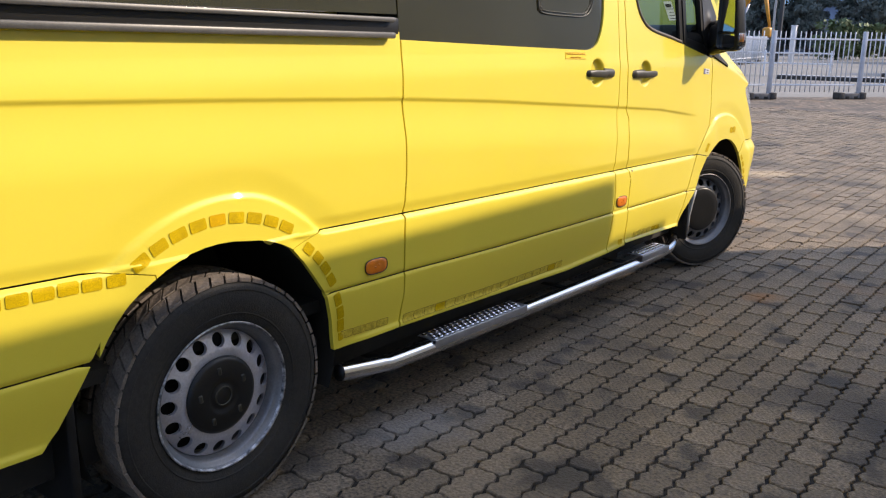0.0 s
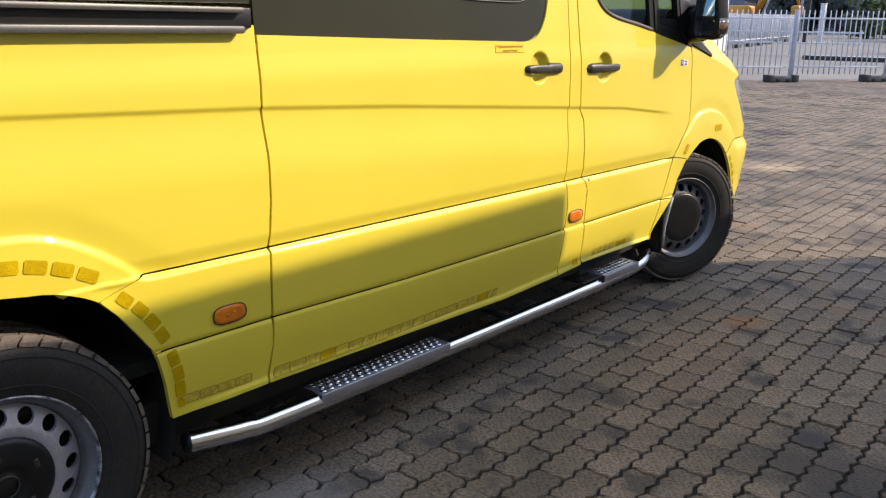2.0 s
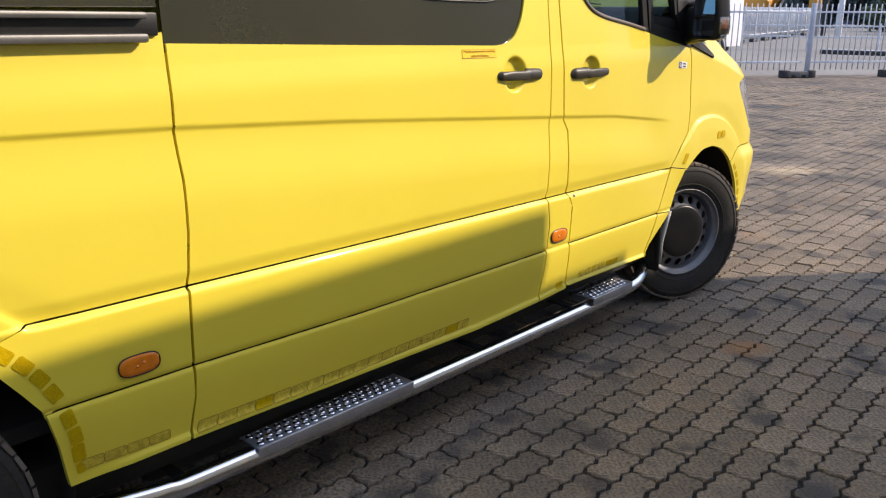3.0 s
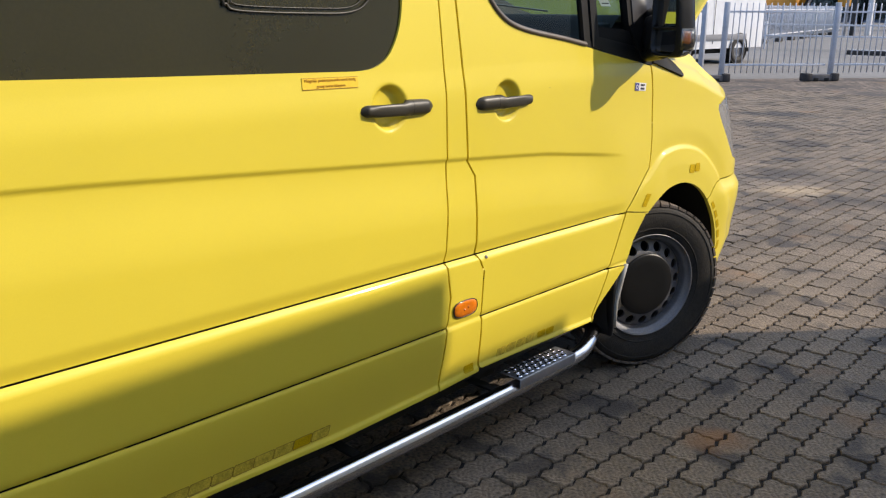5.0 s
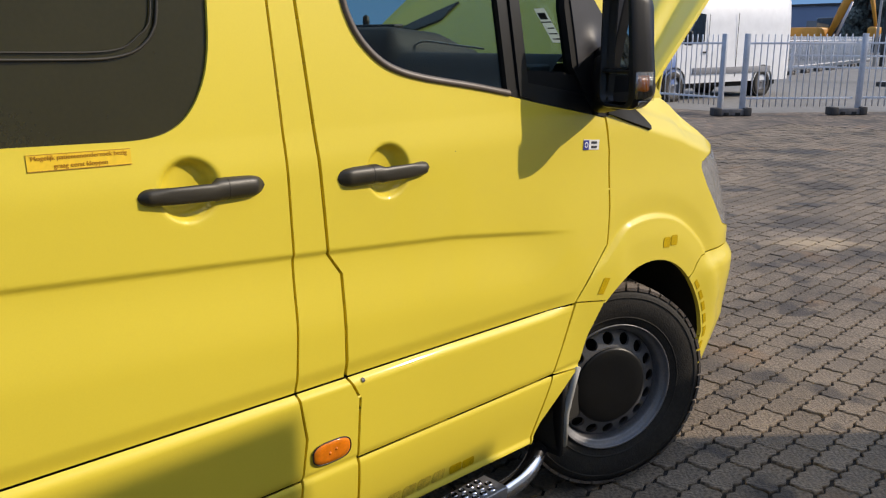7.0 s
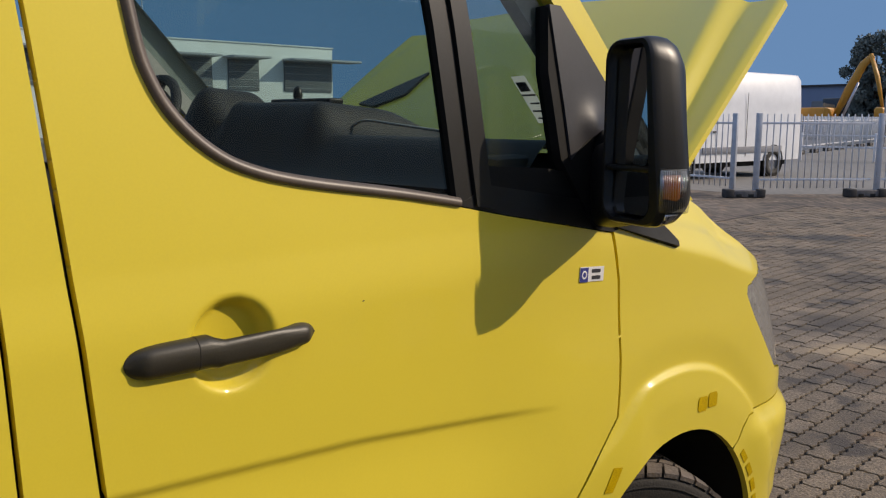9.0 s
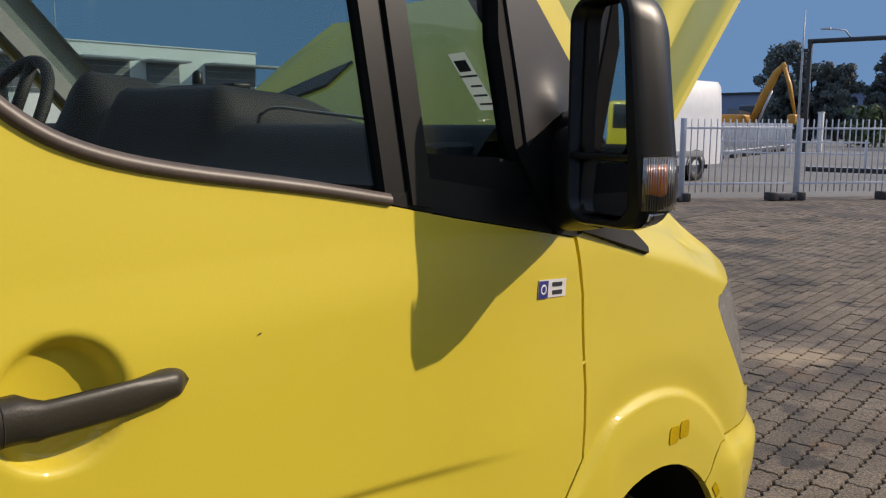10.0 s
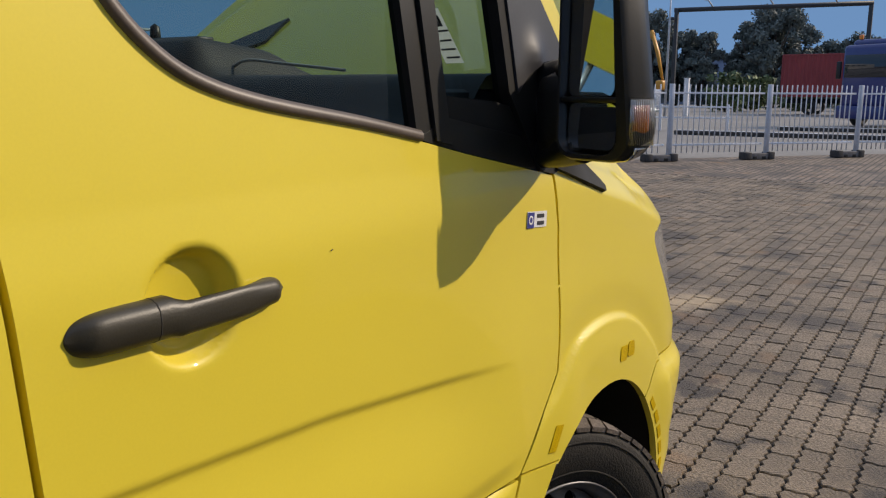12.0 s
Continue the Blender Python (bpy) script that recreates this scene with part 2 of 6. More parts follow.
def lathe(bm, profile, segs=64, m=None, closed=False):
    """Turns (radius, along x) pairs round the x axis."""
    rings = []
    for r, h in profile:
        rings.append([bm.verts.new((h, r * math.cos(a), r * math.sin(a))) for a in [2 * math.pi * i / segs for i in range(segs)]])
    pairs = list(zip(rings, rings[1:])) + ([(rings[-1], rings[0])] if closed else [])
    for a, b in pairs:
        for i in range(segs):
            j = (i + 1) % segs
            bm.faces.new((a[i], b[i], b[j], a[j]))
    vs = [v for r in rings for v in r]
    if m is not None:
        bmesh.ops.transform(bm, matrix=m, verts=vs)
    return rings


def tube(bm, pts, r, segs=12, cap=True, flat=None):
    pts = [Vector(p) for p in pts]
    rings = []
    for i, p in enumerate(pts):
        d = (pts[min(i + 1, len(pts) - 1)] - pts[max(i - 1, 0)]).normalized()
        up = Vector((0, 0, 1)) if abs(d.z) < 0.9 else Vector((1, 0, 0))
        a = d.cross(up).normalized()
        b = a.cross(d).normalized()
        rr = r[i] if isinstance(r, (list, tuple)) else r
        k = flat if flat else 1.0
        rings.append([bm.verts.new(p + a * (rr * k * math.cos(2 * math.pi * j / segs)) + b * (rr * math.sin(2 * math.pi * j / segs))) for j in range(segs)])
    for u, v in zip(rings, rings[1:]):
        for j in range(segs):
            k2 = (j + 1) % segs
            bm.faces.new((u[j], u[k2], v[k2], v[j]))
    if cap:
        bm.faces.new(rings[0][::-1])
        bm.faces.new(rings[-1])
    return rings


def smoothstep(a, b, x):
    u = min(max((x - a) / (b - a), 0.0), 1.0)
    return u * u * (3 - 2 * u)


def lerp_table(rows, x):
    if x <= rows[0][0]:
        (x0, y0), (x1, y1) = rows[0], rows[1]
    elif x >= rows[-1][0]:
        (x0, y0), (x1, y1) = rows[-2], rows[-1]
    else:
        for (x0, y0), (x1, y1) in zip(rows, rows[1:]):
            if x0 <= x <= x1:
                break
    return y0 + (y1 - y0) * (x - x0) / (x1 - x0)


def rounded(pts, n=6, closed=True):
    """Catmull-Rom curve through points."""
    out = []
    N = len(pts)
    for i in range(N if closed else N - 1):
        p0, p1, p2, p3 = [Vector(pts[(i + k) % N] if closed else pts[min(max(i + k, 0), N - 1)]) for k in (-1, 0, 1, 2)]
        for j in range(n):
            u = j / n
            out.append(tuple(0.5 * ((2 * p1) + (p2 - p0) * u + (2 * p0 - 5 * p1 + 4 * p2 - p3) * u * u + (3 * p1 - p0 - 3 * p2 + p3) * u ** 3)))
    if not closed:
        out.append(tuple(pts[-1]))
    return out


def arc(cy, cz, r, a0, a1, n=10, ry=None):
    """Points on an arc in the (y, z) plane; degrees from +y towards +z."""
    return [(cy + (ry or r) * math.cos(radians(a0 + (a1 - a0) * i / n)), cz + r * math.sin(radians(a0 + (a1 - a0) * i / n))) for i in range(n + 1)]


def clip_poly(poly, axis, lim, keep_less):
    out = []
    for a, b in zip(poly, poly[1:] + poly[:1]):
        ia = (a[axis] <= lim) if keep_less else (a[axis] >= lim)
        ib = (b[axis] <= lim) if keep_less else (b[axis] >= lim)
        if ia:
            out.append(a)
        if ia != ib:
            u = (lim - a[axis]) / (b[axis] - a[axis])
            q = [a[0] + u * (b[0] - a[0]), a[1] + u * (b[1] - a[1])]
            q[axis] = lim
            out.append((q[0], q[1]))
    return out


def sheet(outline, shape, step=0.03, stepz=None, depth=0.016, flip=False):
    """A curved panel: the outline in (s, z), cut into a grid, laid on shape(s, z) and turned in at its rim."""
    stepz = stepz or step
    bm = bmesh.new()
    seen = {}
    s0, s1 = min(p[0] for p in outline), max(p[0] for p in outline)

    def vert(p):
        k = (round(p[0], 5), round(p[1], 5))
        if k not in seen:
            seen[k] = bm.verts.new(shape(*p))
        return seen[k]

    i = math.floor(s0 / step)
    while i * step < s1:
        strip = clip_poly(clip_poly(list(outline), 0, i * step, False), 0, (i + 1) * step, True)
        if len(strip) > 2:
            z0, z1 = min(p[1] for p in strip), max(p[1] for p in strip)
            j = math.floor(z0 / stepz)
            while j * stepz < z1:
                cell = clip_poly(clip_poly(strip, 1, j * stepz, False), 1, (j + 1) * stepz, True)
                vs = []
                for p in cell:
                    v = vert(p)
                    if v not in vs:
                        vs.append(v)
                if len(vs) > 2:
                    ar = abs(sum(a[0] * b[1] - b[0] * a[1] for a, b in zip(cell, cell[1:] + cell[:1])))
                    if ar > 1e-8:
                        try:
                            bm.faces.new(vs)
                        except ValueError:
                            pass
                j += 1
        i += 1
    area = sum(a[0] * b[1] - b[0] * a[1] for a, b in zip(outline, list(outline[1:]) + [outline[0]]))
    if (area < 0) != flip:
        bmesh.ops.reverse_faces(bm, faces=bm.faces[:])
    bm.normal_update()
    if depth:
        edges = [e for e in bm.edges if len(e.link_faces) == 1]
        for e in edges:
            e.smooth = False
        nor = {v: v.normal.copy() for e in edges for v in e.verts}
        r = bmesh.ops.extrude_edge_only(bm, edges=edges)
        new_v = [g for g in r["geom"] if isinstance(g, bmesh.types.BMVert)]
        old = {tuple(round(c, 6) for c in v.co): n for v, n in nor.items()}
        for v in new_v:
            n = old.get(tuple(round(c, 6) for c in v.co), Vector((1, 0, 0)))
            v.co -= n * depth
    return bm


# ---- the van's skin: s runs along the side and round the nose, z up ----
CREASE = [(-1.3, 1.262), (-0.54, 1.245), (0.05, 1.222), (0.77, 1.190), (1.30, 1.156), (2.32, 1.075), (2.81, 1.035), (3.25, 0.978), (3.6, 0.93)]
LEDGE = [(-1.3, 0.86), (-0.59, 0.830), (0.38, 0.800), (0.77, 0.792), (1.30, 0.781), (2.32, 0.761), (3.32, 0.743), (3.48, 0.718), (3.56, 0.66), (3.75, 0.30), (4.9, 0.30)]
GROOVE = [(-1.3, 0.615), (-0.4, 0.598), (0.77, 0.583), (1.3, 0.566), (2.32, 0.553), (3.22, 0.541)]
SILL = [(-1.3, 0.425), (-0.54, 0.406), (0.43, 0.385), (0.77, 0.382), (1.9, 0.345), (2.3, 0.352), (2.5, 0.362), (3.13, 0.345)]
WIDTH = 1.99
NOSE0, NOSEL = 4.08, 0.80
nose_table = []
px_, py_, s_ = 0.0, NOSE0, NOSE0
while px_ > -1.0:
    nose_table.append((s_, px_, py_, 0.5 * math.pi * 0.97 * smoothstep(0, 1, min((s_ - NOSE0) / NOSEL, 1.0))))
    th_ = nose_table[-1][3]
    px_ -= math.sin(th_) * 0.005
    py_ += math.cos(th_) * 0.005
    s_ += 0.005
NOSE_END = s_ - 0.006


def plan(s):
    """Place and outward direction on the plan line."""
    if s <= NOSE0:
        return 0.0, s, 1.0, 0.0
    k = min(int((s - NOSE0) / 0.005), len(nose_table) - 1)
    _, x, y, th = nose_table[k]
    d = s - nose_table[k][0]
    return x - math.sin(th) * d, y + math.cos(th) * d, math.cos(th), math.sin(th)


RIDGE = [(3.40, 1.300), (3.56, 1.272), (3.706, 1.236), (4.0, 1.165), (4.25, 1.120), (4.46, 1.085)]


def arch_bulge(s, z, cy, cz, r_out, amount, width):
    d = r_out - math.hypot(s - cy, z - cz)
    if d > 0:
        return amount * (0.7 * smoothstep(0.0, 0.014, d) + 0.3 * smoothstep(0.0, width, d)) - 0.004
    return -0.004 * smoothstep(0.085, 0.0, -d) * smoothstep(0.55, 0.70, z)


def offset(s, z):
    zc, zl, zg, zb = (lerp_table(t, s) for t in (CREASE, LEDGE, GROOVE, SILL))
    x = 0.0
    if z > 1.235:
        x -= 1.3 * (min(z, 1.285) - 1.235) ** 2 + 0.13 * max(min(z, 1.33) - 1.285, 0) + 0.085 * max(z - 1.33, 0) + 0.03 * max(z - 1.33, 0) ** 2
    fade = 1 - smoothstep(3.05, 3.34, s)
    d = zc - z
    if d > 0:
        x += fade * (-0.0062 * smoothstep(0, 0.010, d) + 0.0135 * smoothstep(0.012, 0.20, d))
    x += (1 - fade) * 0.006 * smoothstep(1.15, 0.95, z)
    rr, rf = math.hypot(s, z - 0.41), math.hypot(s - 3.68, z - 0.42)
    clear = smoothstep(0.47, 0.60, rr) * smoothstep(0.46, 0.58, rf)
    if z < zl:
        u = zl - z
        x += clear * (-0.008 + 0.015 * smoothstep(0.0, 0.016, u)) + (1 - clear) * 0.006
        x -= 0.005 * math.exp(-((z - zg) / 0.007) ** 2)
        if z < zg:
            x += 0.003 - 0.012 * smoothstep(zg, zb + 0.01, z) ** 1.5 + 0.007 * smoothstep(zb + 0.022, zb + 0.010, z) * clear
    else:
        x += 0.006 * smoothstep(0.30, 0.04, z - zl) * (1 - fade) - 0.008 * clear * smoothstep(0.045, 0.0, z - zl)
    below = smoothstep(0.0, 0.015, zl - z) * smoothstep(0.22, 0.30, abs(s))
    x += arch_bulge(s, z, 0.03, 0.41, 0.552 - 0.028 * smoothstep(0.10, 0.38, s), 0.013, 0.085) * (1 - below)
    x += arch_bulge(s, z, 3.70, 0.415, 0.543 - 0.04 * smoothstep(3.60, 3.46, s), 0.018, 0.085) * smoothstep(3.30, 3.56, s)
    for cs, cz, r in ((2.601, 1.223, 0.064), (2.108, 1.240, 0.063)):
        q = math.hypot(s - cs, z - cz) / r
        if q < 1:
            x -= 0.018 * (1 - smoothstep(0.74, 1.0, q)) + 0.010 * (1 - q * q)
    if s > 3.45:
        zr = lerp_table(RIDGE, s)
        x -= (0.055 * smoothstep(zr - 0.012, zr + 0.085, z) + 0.45 * max(z - zr - 0.05, 0)) * smoothstep(3.50, 3.66, s) * (1 - 0.6 * smoothstep(4.1, 4.42, s))
    return x


def skin(s, z):
    x, y, nx, ny = plan(s)
    o = offset(s, z) + 0.026 * smoothstep(0.752, 0.695, z) * smoothstep(4.02, 4.22, s) * (1 - 0.95 * smoothstep(0.68, 0.44, z))
    w = smoothstep(3.85, 4.35, s)
    rec = 0.50 * max(z - 0.80, 0) ** 1.15 + 0.9 * max(0.46 - z, 0)
    return (x + nx * o, y + ny * o - rec * w, z)


def skin_in(s, z, inset):
    x, y, nx, ny = plan(s)
    p = skin(s, z)
    return (p[0] - nx * inset, p[1] - ny * inset, p[2])


def skin_left(s, z):
    p = skin(s, z)
    return (-WIDTH - p[0], p[1], p[2])


def along(table, s0, s1, dz=0.0, n=8):
    return [(s0 + (s1 - s0) * i / n, lerp_table(table, s0 + (s1 - s0) * i / n) + dz) for i in range(n + 1)]


G = 0.0023
REAR_ARCH = arc(-0.005, 0.405, 0.425, 152, 78, 12, 0.425) + [(0.128, 0.8145), (0.172, 0.8035), (0.214, 0.7855)]
FRONT_ARCH = arc(3.712, 0.410, 0.390, 129, 46, 14, 0.390)
WIN_CURVE = rounded([(2.462, 2.05), (2.480, 1.78), (2.497, 1.62), (2.512, 1.56), (2.540, 1.512), (2.585, 1.470), (2.640, 1.442), (2.73, 1.420), (2.90, 1.394), (3.03, 1.371)], 4, False)

OUTLINES = {
    "rear_quarter_panel": along(LEDGE, -1.16, -0.41, G) + [(-0.36, 0.8185 + G), (-0.2135, 0.784 + G), (-0.2115, 0.7755)] + REAR_ARCH[6:] + [(0.25, 0.765), (0.377, 0.800 + G)] + along(LEDGE, 0.42, 0.768 - G, G, 3)
    + [(0.780 - G, 0.93), (0.781 - G, 1.06), (0.770 - G, 1.19), (0.772 - G, 1.405), (-1.16, 1.425)],
    "rear_corner_trim": along(GROOVE, -1.16, -0.405, 0.001, 4) + [(-0.375, 0.645)] + REAR_ARCH[:6] + [(-0.2145, 0.7740), (-0.2165, 0.7838), (-0.36, 0.8180)] + along(LEDGE, -0.41, -1.16, -G, 4),
    "rear_bumper_side": along(SILL, -1.16, -0.545, 0, 3) + [(-0.50, 0.45), (-0.408, 0.590)] + along(GROOVE, -0.44, -1.16, -0.002, 4),
    "arch_trim": [(0.2525, 0.7632), (0.300, 0.712), (0.345, 0.650), (0.388, 0.587)] + along(GROOVE, 0.42, 0.757, 0.0016, 3) + along(LEDGE, 0.763, 0.42, -G, 3) + [(0.378, 0.7995)],
    "arch_sill": [(0.389, 0.583), (0.410, 0.49), (0.425, 0.385)] + along(SILL, 0.45, 0.735, 0, 3) + [(0.757, 0.50)] + along(GROOVE, 0.757, 0.42, -0.0016, 3),
    "sliding_door_panel": [(0.771 + G, 0.795)] + along(LEDGE, 0.85, 2.318 - G, G, 10) + [(2.329 - G, 0.92), (2.331 - G, 1.07), (2.322 - G, 1.40), (2.310 - G, 1.8), (2.295, 2.05), (2.20, 2.05)] + rounded([(2.188, 1.60), (2.178, 1.50), (2.157, 1.432), (2.120, 1.378), (2.075, 1.350), (2.02, 1.341), (1.95, 1.342)], 5, False) + [(1.42, 1.358), (0.775 + G, 1.380), (0.773 + G, 1.19), (0.784 + G, 1.06), (0.783 + G, 0.93)],
    "sliding_door_trim": along(GROOVE, 0.763 + G, 2.318 - G, 0.0016) + [(2.333 - G, 0.65)] + along(LEDGE, 2.318 - G, 0.769 + G, -G),
    "sliding_door_sill": along(SILL, 0.741 + G, 2.285 - G, 0) + along(GROOVE, 2.316 - G, 0.763 + G, -0.0016) + [(0.760 + G, 0.50)],
    "b_pillar": along(LEDGE, 2.320 + G, 2.455 - G, G, 2) + [(2.457 - G, 1.006), (2.420 - G, 1.060), (2.403 - G, 1.30), (2.382 - G, 1.60), (2.345 - G, 2.05), (2.30 + G, 2.05), (2.312 + G, 1.8), (2.324 + G, 1.40), (2.333 + G, 1.07), (2.331 + G, 0.92)],
    "b_pillar_trim": along(SILL, 2.288 + G, 2.474 - G, 0, 2) + [(2.475 - G, 0.55), (2.487 - G, 0.70), (2.458 - G, 0.757)] + along(LEDGE, 2.455, 2.320 + G, -G, 2) + [(2.336 + G, 0.65), (2.319 + G, 0.555)],
    "door_panel": along(LEDGE, 2.460 + G, 3.322 - G, G) + [(3.484 - G, 0.897), (3.489 - G, 1.02), (3.478 - G, 1.19), (3.455 - G, 1.288), (3.416, 1.296), (3.15, 1.346)] + WIN_CURVE[::-1] + [(2.35 + G, 2.05), (2.386 + G, 1.60), (2.407 + G, 1.30), (2.424 + G, 1.060), (2.461 + G, 1.006)],
    "door_trim": along(GROOVE, 2.478 + G, 3.222 - G, 0.0016) + [(3.263 - G, 0.62), (3.318 - G, 0.738)] + along(LEDGE, 3.25, 2.462 + G, -G) + [(2.490 + G, 0.70)],
    "door_sill": [(2.478 + G, 0.372)] + along(SILL, 2.49, 3.122, 0.006, 5) + [(3.218 - G, 0.537)] + along(GROOVE, 3.2, 2.478 + G, -0.0016),
    "fender": [(3.326 + G, 0.746), (3.470, 0.722)] + FRONT_ARCH + [(4.012, 0.706), (4.035, 0.736), (4.07, 0.757), (4.18, 0.758), (4.30, 0.756), (4.42, 0.762), (4.43, 0.798), (4.275, 0.836), (4.215, 0.92), (4.15, 1.01), (4.112, 1.075), (4.125, 1.098), (4.20, 1.112), (4.38, 1.140), (4.30, 1.195), (4.07, 1.290), (3.85, 1.340), (3.68, 1.350), (3.56, 1.340), (3.459 + G, 1.296), (3.482 + G, 1.19), (3.493 + G, 1.02), (3.488 + G, 0.897)],
    "fender_trim": [(3.225 + G, 0.541), (3.345, 0.531), (3.385, 0.622), (3.462, 0.719), (3.326 + G, 0.741), (3.267 + G, 0.62)],
    "fender_foot": [(3.130, 0.345), (3.175, 0.40), (3.338, 0.527), (3.222 + G, 0.537)],
}
BUMPER = arc(3.712, 0.410, 0.390, 45, -8, 10, 0.390) + [(4.12, 0.33), (4.3, 0.31), (4.9, 0.29), (NOSE_END, 0.29), (NOSE_END, 0.86), (4.7, 0.855), (4.46, 0.80), (4.43, 0.756), (4.30, 0.7505), (4.18, 0.7525), (4.073, 0.7515), (4.04, 0.732), (4.016, 0.702)]

van = thing("ambulance_van", "bright yellow ambulance van with its bonnet standing open", "van")


def panel(name, outline, parent=van, step=0.03, stepz=0.010, material=YELLOW, label="", both=True):
    ob = part(name, sheet(outline, skin, step, stepz), material, parent, label)
    if both:
        part(name, sheet(outline, skin_left, 0.06, 0.05, flip=True), material, parent, label)
    return ob


for key in ("rear_quarter_panel", "rear_corner_trim", "rear_bumper_side", "arch_trim", "arch_sill", "b_pillar", "b_pillar_trim", "fender", "fender_trim", "fender_foot"):
    panel(key, OUTLINES[key], step=0.012 if key in ("rear_quarter_panel", "fender", "arch_trim") else 0.03, stepz=0.0055)
panel("front_bumper", BUMPER, step=0.025, stepz=0.02)
sliding_door = panel("sliding_door", OUTLINES["sliding_door_panel"], step=0.0085, stepz=0.0055, both=False)
panel("door_trim", OUTLINES["sliding_door_trim"], sliding_door, both=False)
panel("door_sill", OUTLINES["sliding_door_sill"], sliding_door, stepz=0.005, both=False)
front_door = panel("cab_door", OUTLINES["door_panel"], step=0.0065, stepz=0.0055)
panel("door_trim", OUTLINES["door_trim"], front_door)
panel("door_sill", OUTLINES["door_sill"], front_door, stepz=0.005)

# dark shell behind the gaps, with wheel housings left free
shell = [(-1.14, 0.40), (-0.52, 0.40), (-0.46, 0.62), (-0.36, 0.80), (-0.15, 0.87), (0.15, 0.87), (0.34, 0.74), (0.42, 0.60), (0.46, 0.39), (3.14, 0.36), (3.24, 0.52), (3.30, 0.66), (3.40, 0.80), (3.40, 1.27), (2.9, 1.33), (-1.14, 1.36)]
part("inner_skin", sheet(shell, lambda s, z: skin_in(s, z, 0.035), 0.12, 0.06, 0), DARKBODY, van)
part("inner_skin", sheet([(3.38, 0.84), (3.62, 0.86), (3.80, 0.85), (3.96, 0.80), (4.2, 0.86), (4.3, 1.0), (4.05, 1.1), (3.5, 1.265), (3.38, 1.28)], lambda s, z: skin_in(s, z, 0.03), 0.06, 0.05, 0), DARKBODY, van)
for yy in (0.0, 3.705):
    bm = bmesh.new()
    lathe(bm, [(0.445, -0.012), (0.452, -0.30), (0.45, -0.62)], 48)
    bmesh.ops.transform(bm, matrix=Matrix.Translation((0, yy, 0.42)), verts=bm.verts[:])
    bmesh.ops.delete(bm, geom=[v for v in bm.verts if v.co.z < 0.24], context='VERTS')
    part("wheel_housing", bm, DARKBODY, van)
    box_part("wheel_well_wall", (-0.60, yy, 0.62), (0.02, 0.96, 0.62), DARKBODY, van)
box_part("underbody", (-1.0, 1.5, 0.33), (1.80, 5.2, 0.14), DARKBODY, van, 0.02)
# added dark box that keeps the gap between sill and side bar black
box_part("under_sill_filler", (-0.24, 1.75, 0.265), (0.12, 2.10, 0.17), DARKBODY, van, 0.02)
box_part("floor_pan", (-1.0, 0.62, 0.52), (1.86, 3.55, 0.04), DARKBODY, van)

# glass of the load space, rails
GL_R = [(0.775, 1.358), (1.42, 1.338), (2.02, 1.320), (2.085, 1.344), (2.135, 1.372), (2.170, 1.432), (2.186, 1.50), (2.196, 1.60), (2.208, 2.05), (0.79, 2.05)]
part("side_window", sheet(GL_R, lambda s, z: skin_in(s, z, 0.007), 0.15, 0.1, 0.005), DARKGLASS, sliding_door, "dark privacy glass with a sliding vent pane")
bm = bmesh.new()
for off, rr in ((0.0, 0.0030), (0.012, 0.0018)):
    vent = rounded([(1.642 + off, 1.98), (1.637 + off, 1.545), (1.645 + off, 1.505 + off), (1.685, 1.489 + off), (1.9, 1.483 + off), (2.0, 1.486 + off), (2.055 - off, 1.508 + off), (2.085 - off, 1.56), (2.095 - off, 1.70), (2.10 - off, 1.98)], 5, False)
    tube(bm, [skin_in(s, z, 0.003) for s, z in vent], rr, 6)
part("vent_frame", bm, GREYPLASTIC, sliding_door)
part("quarter_window", sheet([(-1.1, 1.462), (0.765, 1.462), (0.765, 2.05), (-1.1, 2.05)], lambda s, z: skin_in(s, z, 0.002), 0.2, 0.2, 0.01), DARKGLASS, van, "dark privacy glass")
for z0, hgt in ((1.447, 0.016), (1.398, 0.020)):
    bm = bmesh.new()
    box(bm, 0.004, -0.19, z0 + 0.004, 0.026, 1.79, hgt, 0.006, pose(0, 0, 0, -0.65, 0, 0))
    sharpen(bm)
    part("door_rail", bm, RAIL, van, "dull aluminium sliding door rail")
box_part("rail_channel", (-0.016, -0.19, 1.432), (0.022, 1.86, 0.052), BLACK, van, 0.004, m=pose(0, 0, 0, -0.65, 0, 0))
box_part("upper_side", (-0.085, -0.2, 2.23), (0.03, 4.4 - 1.4, 0.4), YELLOW, van, 0.01)

# roof, rear, upper left side, bulkhead
box_part("roof", (-0.995, 0.85, 2.44), (1.80, 4.0, 0.07), YELLOW, van, 0.03)
box_part("rear_wall", (-0.995, -1.17, 1.4), (1.88, 0.04, 2.05), YELLOW, van, 0.015)
box_part("left_upper_side", (-1.93, 0.6, 1.86), (0.03, 3.5, 1.05), YELLOW, van, 0.01)
box_part("bulkhead", (-0.995, 2.36, 1.4), (1.86, 0.03, 2.0), CABIN, van)


# ---- wheels ----
WORNEDGE = mat("worn_rim_edge", (0.34, 0.34, 0.35), 0.4, metal=0.4, var=0.95, scale=38, fine=0.3, fine_scale=160)


